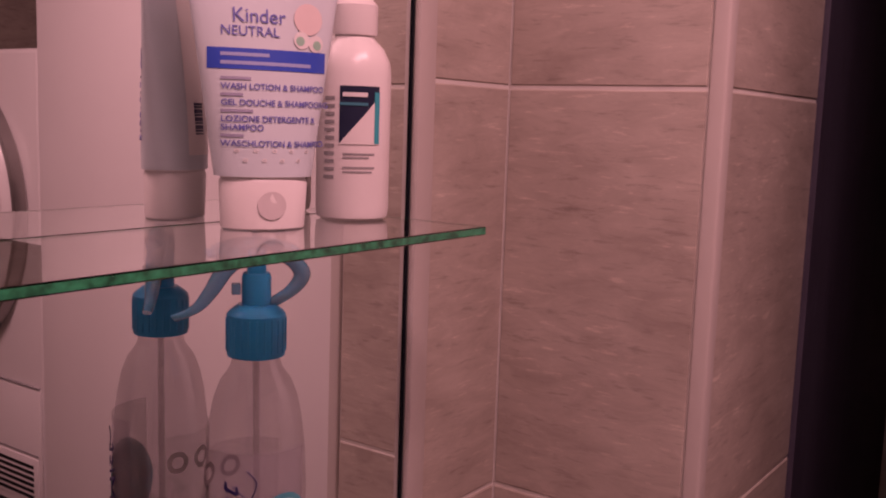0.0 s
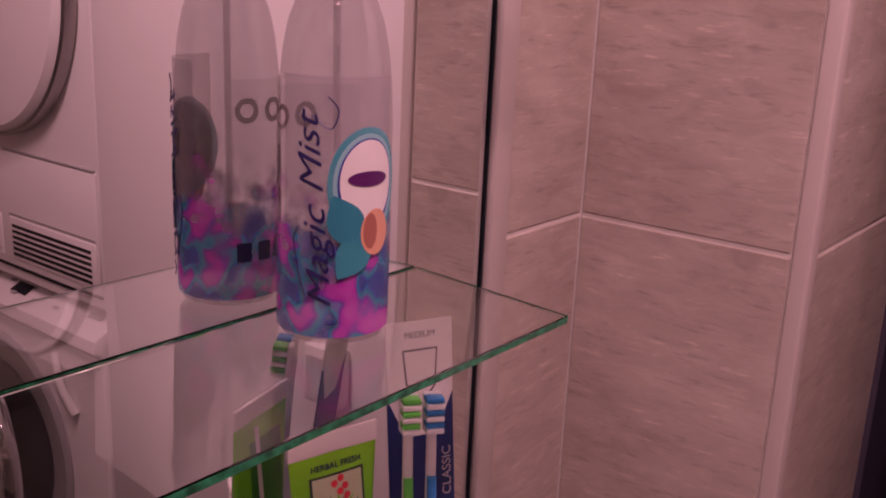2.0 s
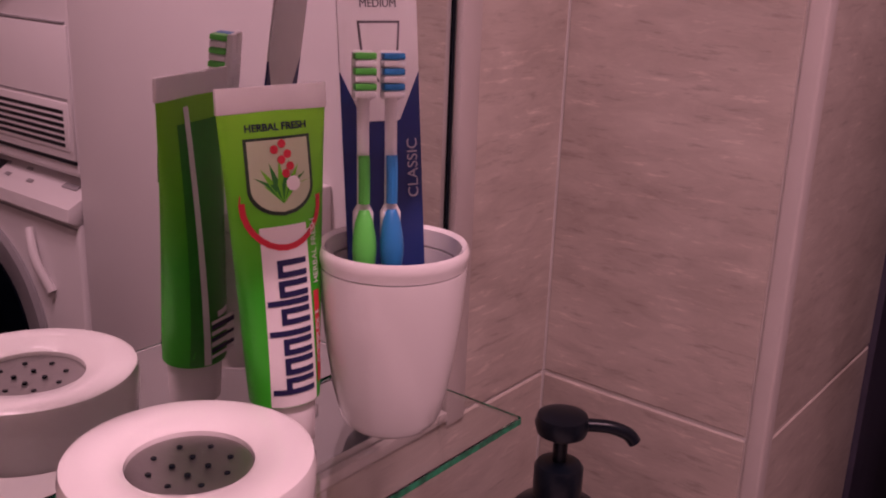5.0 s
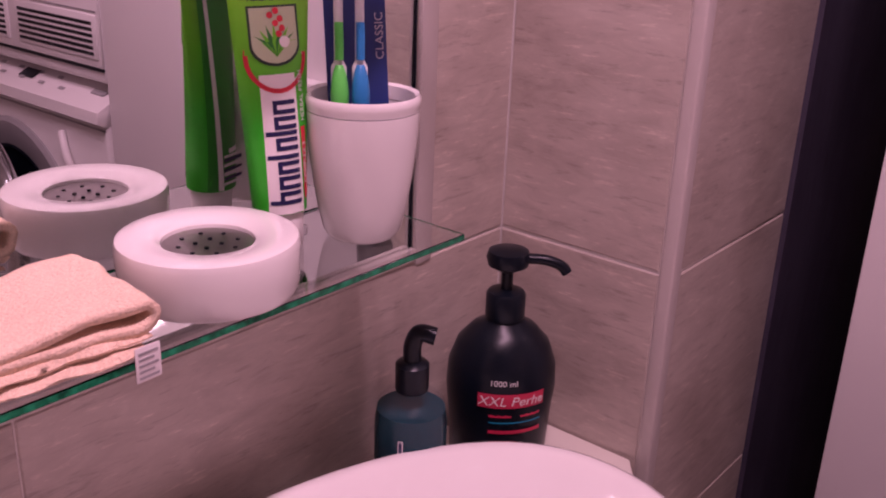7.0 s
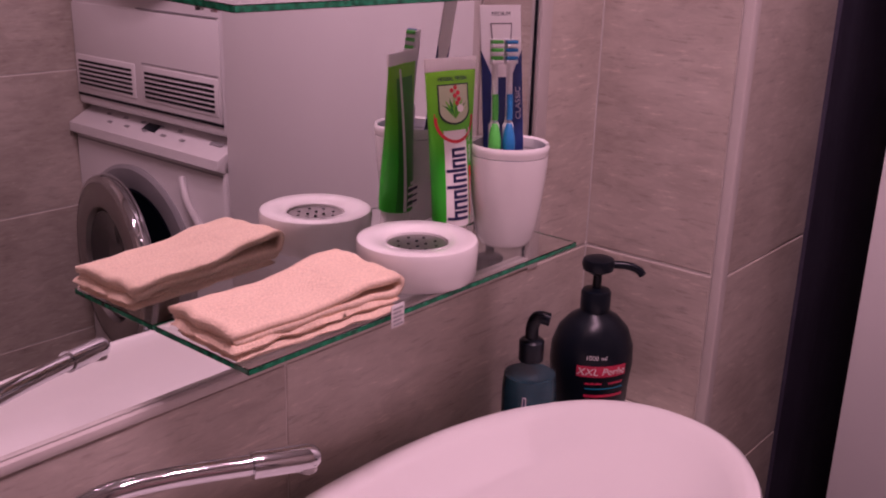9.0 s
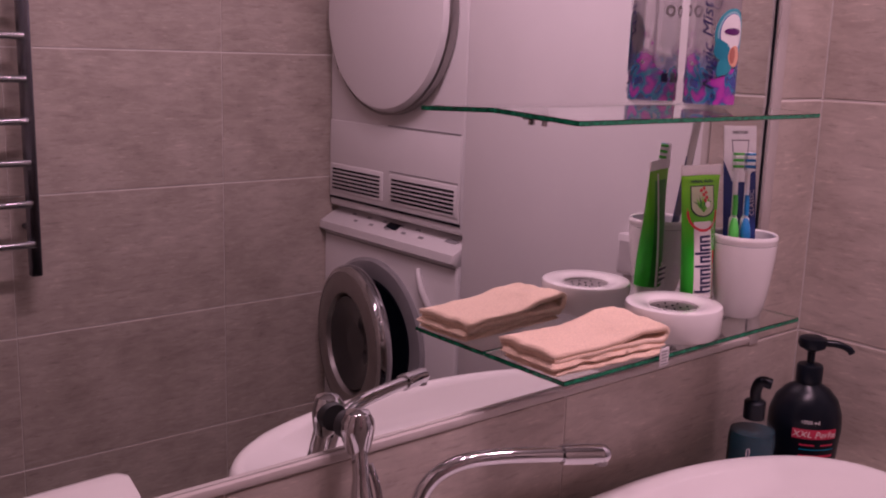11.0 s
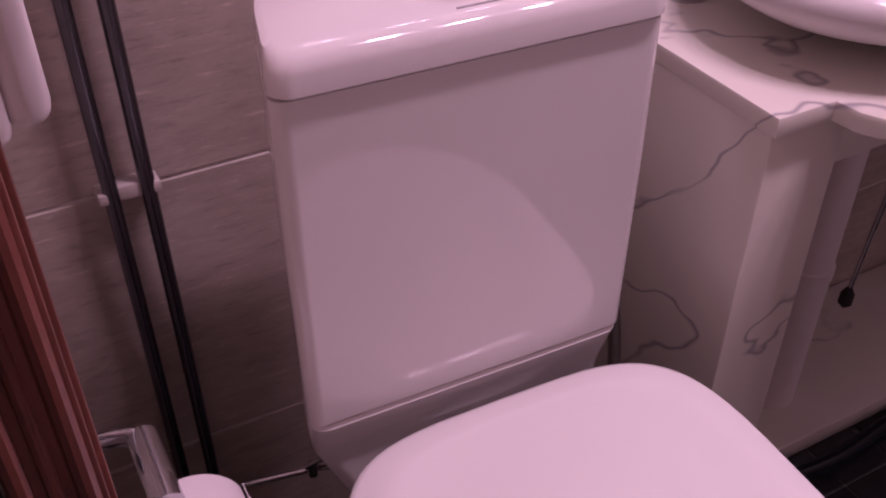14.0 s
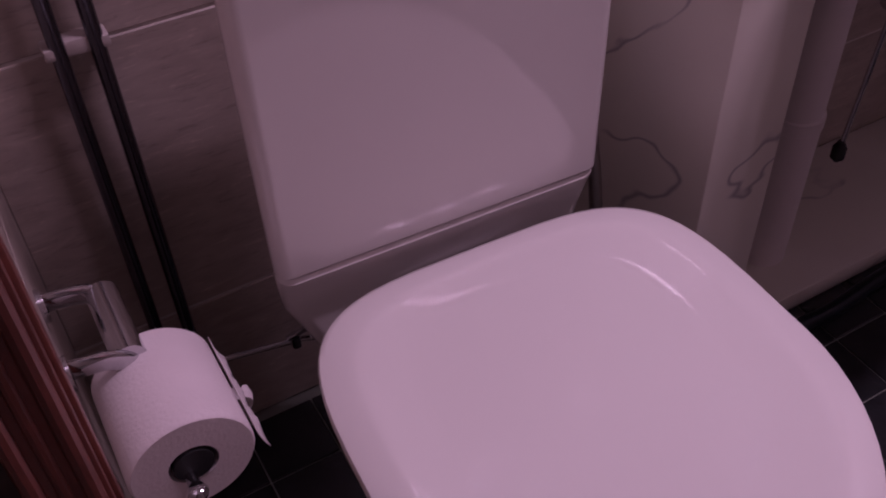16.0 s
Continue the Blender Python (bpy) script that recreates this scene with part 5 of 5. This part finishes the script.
lw = writing("wording", "XXL Perhe", 0.0145, CARDW, big, Matrix(), bold=-0.0001)
for v in lw.data.vertices:
    x, y, z = v.co
    t = radians(-88) + (x + 0.2 * y) / 0.0545
    r = 0.0555 + 0.0024 + z
    v.co = (r * math.cos(t), 0.9 * r * math.sin(t), 0.1025 + y)
lw = writing("wording", "1000 ml", 0.0088, CARDW, big, Matrix())
for v in lw.data.vertices:
    x, y, z = v.co
    t = radians(-98) + x / 0.056
    r = 0.055 + 0.0016 + z
    v.co = (r * math.cos(t), 0.9 * r * math.sin(t), 0.1225 + y)
for k in range(2):
    part("text_bar", curved_patch(0.0538, -112 + 34 * k, -88 + 34 * k, 0.083, 0.088, 8, 0.0012, sy=0.9), CR, big)

sp = empty("gel_pump_bottle", 0.584, 0.458, CT, -40, 0, "small clear pump bottle with blue-green gel", "pump bottle")
part("bottle", lathe([(0.031, 0), (0.034, 0.002), (0.035, 0.01), (0.035, 0.10), (0.033, 0.118), (0.024, 0.127), (0.015, 0.131), (0.0135, 0.136)], 40), GELSHELL, sp)
part("gel", lathe([(0.030, 0.002), (0.0345, 0.006), (0.0345, 0.098), (0.0325, 0.113)], 36), GEL, sp)
part("collar", lathe([(0.0155, 0.132), (0.016, 0.134), (0.016, 0.158), (0.013, 0.161), (0.006, 0.163)], 24), BLACK, sp)
part("pump_head", tube(bend([(0.0, 0, 0.160), (0.0, 0, 0.178), (0.006, -0.002, 0.190), (0.020, -0.006, 0.188)]), 0.0085, 14), BLACK, sp)
part("label_stroke", curved_patch(0.035, -118, -110, 0.03, 0.095, 4, 0.0006), CARDW, sp)
part("label_stroke", curved_patch(0.035, -116.5, -111.5, 0.031, 0.094, 4, 0.0009), INK, sp)
part("label_stroke", curved_patch(0.035, -110, -66, 0.064, 0.070, 12, 0.0006), CARDW, sp)
part("label_stroke", curved_patch(0.035, -110, -66, 0.0652, 0.0688, 12, 0.0009), INK, sp)

# ---- opposite side, seen in the mirror: washing machine, dryer, cabinet, radiator ----
WX, WY = 1.000, -0.890
washer = empty("washing_machine", WX, WY, FLOOR, label="white front-loading washing machine with chrome porthole", category="washing machine")
FIT = Matrix.Diagonal((1.0, 1.055, 0.969, 1.0))
ROUND_AT = pose(0, 0, 0.545) @ Matrix.Diagonal((1.0, 1.0, 1.055 / 0.969, 1.0))
washer.matrix_world = washer.matrix_world @ FIT
part("body", box(0.0, 0.58, -0.31, 0.31, 0, 0.885, 0.008, 3), MATTWHITE, washer)
cp = part("control_panel", slab([(-0.02, 0.862), (0.0, 0.85), (0.10, 0.85), (0.10, 0.935), (0.07, 0.935), (-0.018, 0.886)], -0.31, 0.31, 0.004), MATTWHITE, washer, "sloping white control panel")
cp.matrix_basis = pose(0, 0, 0, 90, 0, 0)
slope = math.degrees(math.atan2(0.049, 0.088))
for nm, u, v0, w_, h_, m_ in (("display", 0.0, 0.05, 0.055, 0.028, BLACK), ("brand_bar", -0.255, 0.055, 0.045, 0.014, GREY)):
    b_ = part(nm, box(-h_ / 2, h_ / 2, -w_ / 2, w_ / 2, 0, 0.0008), m_, washer)
    b_.matrix_basis = pose(0.026, u * -1, 0.9122, 0, -slope, 0)
for k in range(10):
    b_ = part("button_mark", box(-0.004, 0.004, -0.009, 0.009, 0, 0.0008), GREY, washer)
    b_.matrix_basis = pose(0.012 if k % 2 else 0.036, -0.20 + 0.038 * k, 0.9045 if k % 2 else 0.9177, 0, -slope, 0)
# the round door hangs a little open on its hinge
part("door_seat", lathe([(0.168, 0.0), (0.240, 0.0), (0.241, 0.006), (0.232, 0.012), (0.190, 0.010), (0.170, 0.004)], 64, close_top=False, close_bottom=False), GREY, washer, "grey ring round the drum opening").matrix_basis = ROUND_AT @ pose(-0.001, -0.05, 0, 0, -90, 0)
# no real hole: a black disc stands for the unlit drum inside
part("drum_opening", lathe([(0.190, 0.002), (0.176, 0.009), (0.172, 0.004), (0.05, 0.003)], 48), BLACK, washer).matrix_basis = ROUND_AT @ pose(-0.002, -0.05, 0, 0, -90, 0)
port = part("porthole_ring", lathe([(0.128, 0.0), (0.214, 0.0), (0.219, 0.010), (0.216, 0.030), (0.205, 0.040), (0.165, 0.046), (0.146, 0.040), (0.132, 0.012)], 64, close_top=False, close_bottom=False), STEEL, washer, "wide steel porthole ring")
port.matrix_basis = ROUND_AT @ pose(-0.012, -0.262, 0, 0, 0, 11) @ pose(0, 0.214, 0, 0, -90, 0)
part("chrome_rim", lathe([(0.2192, 0.000), (0.2235, 0.006), (0.2245, 0.026), (0.2190, 0.036), (0.2060, 0.0405)], 64, close_top=False, close_bottom=False), CHROME, port)
gl = part("porthole_glass", lathe([(0.136, 0.012), (0.134, 0.030), (0.10, 0.024), (0.05, 0.010), (0.005, 0.006)], 48), BLACKGLOSS, port, "dark glass bowl")
hd = part("door_handle", tube(bend([(-0.006, 0.155, 0.815), (-0.016, 0.185, 0.76), (-0.006, 0.215, 0.70)]), 0.009, 12), MATTWHITE, washer)
part("drawer_seam", box(-0.0012, 0.001, -0.305, 0.305, 0.842, 0.846), GREY, washer)

dryer = empty("tumble_dryer", WX + 0.015, WY, 0.907, label="white tumble dryer stacked on the washing machine", category="dryer")
dryer.matrix_world = dryer.matrix_world @ Matrix.Diagonal((1.0, 1.055, 1.055, 1.0))
part("body", box(0.0, 0.58, -0.305, 0.305, 0, 0.85, 0.010, 3), MATTWHITE, dryer)
dd = part("door", lathe([(0.215, 0.0), (0.215, 0.022), (0.205, 0.034), (0.17, 0.040), (0.02, 0.044)], 64), MATTWHITE, dryer, "round white door")
dd.matrix_basis = pose(-0.001, 0.0, 0.560, 0, -90, 0) @ Matrix.Scale(1.24, 4)
rim = part("door_rim", lathe([(0.2155, 0.002), (0.2195, 0.004), (0.2195, 0.022), (0.2155, 0.025)], 64, close_top=False, close_bottom=False), STEEL, dd)
part("grip", curved_patch(0.2195, -125, -65, 0.003, 0.023, 12, 0.0008), BLACK, dd, "black grip recess")
part("lower_panel", box(-0.005, 0.002, -0.298, 0.298, 0.030, 0.255, 0.003), MATTWHITE, dryer)
part("panel_seam", box(-0.0056, 0.0, -0.01, 0.292, 0.2565, 0.2595), GREY, dryer)
part("base_gap", box(-0.004, 0.0, -0.298, 0.298, 0.024, 0.0295), BLACK, dryer)
for ya, yb in ((-0.290, -0.03), (0.0, 0.290)):
    g = part("vent_grille", box(-0.008, 0.0, ya, yb, 0.045, 0.128, 0.003), MATTWHITE, dryer)
    for k in range(6):
        part("slot", box(-0.0088, -0.0075, ya + 0.012, yb - 0.012, 0.053 + 0.0112 * k, 0.0590 + 0.0112 * k), BLACK, g)
part("panel_line", box(-0.0062, -0.0045, 0.0, 0.290, 0.132, 0.135), GREY, dryer)

cab = empty("tall_cabinet", 1.004, -0.13, FLOOR, label="tall cabinet with plain white front, side darkened as gap shade", category="cabinet")
part("front_panel", box(0.0, 0.022, -0.424, 0.325, 0, 2.15, 0.003), MATTWHITE, cab)
# side coloured dark so that the gap reads as shade
part("carcass", box(0.0225, 0.55, -0.424, 0.318, 0, 2.15, 0.003), GAPSHADE, cab, "carcass darkened to stand for gap shade")
hkx = part("handle_box", box(-0.028, 0.0, 0.130, 0.200, 0.925, 1.015, 0.004), MATTWHITE, cab, "square white recessed box")
# raised panel in a greyer white, the recess's shade put into its colour
part("recess", box(-0.0295, -0.0283, 0.138, 0.192, 0.933, 1.000), material("shaded_plastic", (0.55, 0.52, 0.52), 0.4), hkx)

rad = empty("towel_radiator", -0.185, BACK_Y + 0.07, 0.80, label="chrome ladder towel radiator on the tiled wall", category="radiator")
for px in (-0.27, 0.27):
    part("post", box(px - 0.014, px + 0.014, -0.014, 0.014, 0, 1.0, 0.004), DARKSTEEL, rad)
    for pz in (0.12, 0.88):
        part("stay", tube([(px, -0.014, pz), (px, -0.068, pz)], 0.008, 10), DARKSTEEL, rad)
for k in range(9):
    part("rung", tube([(-0.265, 0.016, 0.085 + 0.103 * k), (0.265, 0.016, 0.085 + 0.103 * k)], 0.0095, 14), CHROME, rad)
rt = empty("bath_towel", -0.27, BACK_Y + 0.105, 1.40, label="pale pink towel draped over the radiator", category="towel")
cl = part("cloth", terry_sheet(0.30, 0.60, 1.6, 0.008, seed=4), material("pale_pink_terry", (0.55, 0.38, 0.36), 0.95, vary=0.2, scale=120, bump=0.8, bump_scale=400), rt)
sm = cl.modifiers.new("thick", "SOLIDIFY")
sm.thickness = 0.012

# ---- ceiling spots ----
spots = empty("ceiling_spot_bar", 0.24, -0.10, CEIL, label="white ceiling bar with three spot lamps", category="ceiling lamp")
part("bar", box(-0.33, 0.33, -0.06, 0.06, -0.018, -0.0005, 0.004), WHITEP, spots)
for lx, ly in ((-0.24, 0.02), (0.0, 0.0), (0.24, -0.02)):
    part("bezel", lathe([(0.048, -0.024), (0.052, -0.022), (0.052, -0.018), (0.047, -0.0181)], 28, at=(lx, ly, 0), close_bottom=False), CHROME, spots)

# ---- dark floor tiles, the stretch round the vanity and toilet ----
fm = box(-0.0490, 0.0490, -0.0490, 0.0490, -0.006, 0.0, 0.0012, 1)
first = part("tile", fm, FLOORT, floor, smooth=0)
first.location = (0.272, 0.263, 0)
for i in range(-11, 7):
    for j in range(-9, 3):
        x, y = 0.272 + 0.1005 * i, 0.263 + 0.1005 * j
        if (i, j) != (0, 0) and -0.775 < x < 0.93 and y < 0.47:
            o = new("tile", first.data)
            o.parent, o.location = floor, (x, y, 0)
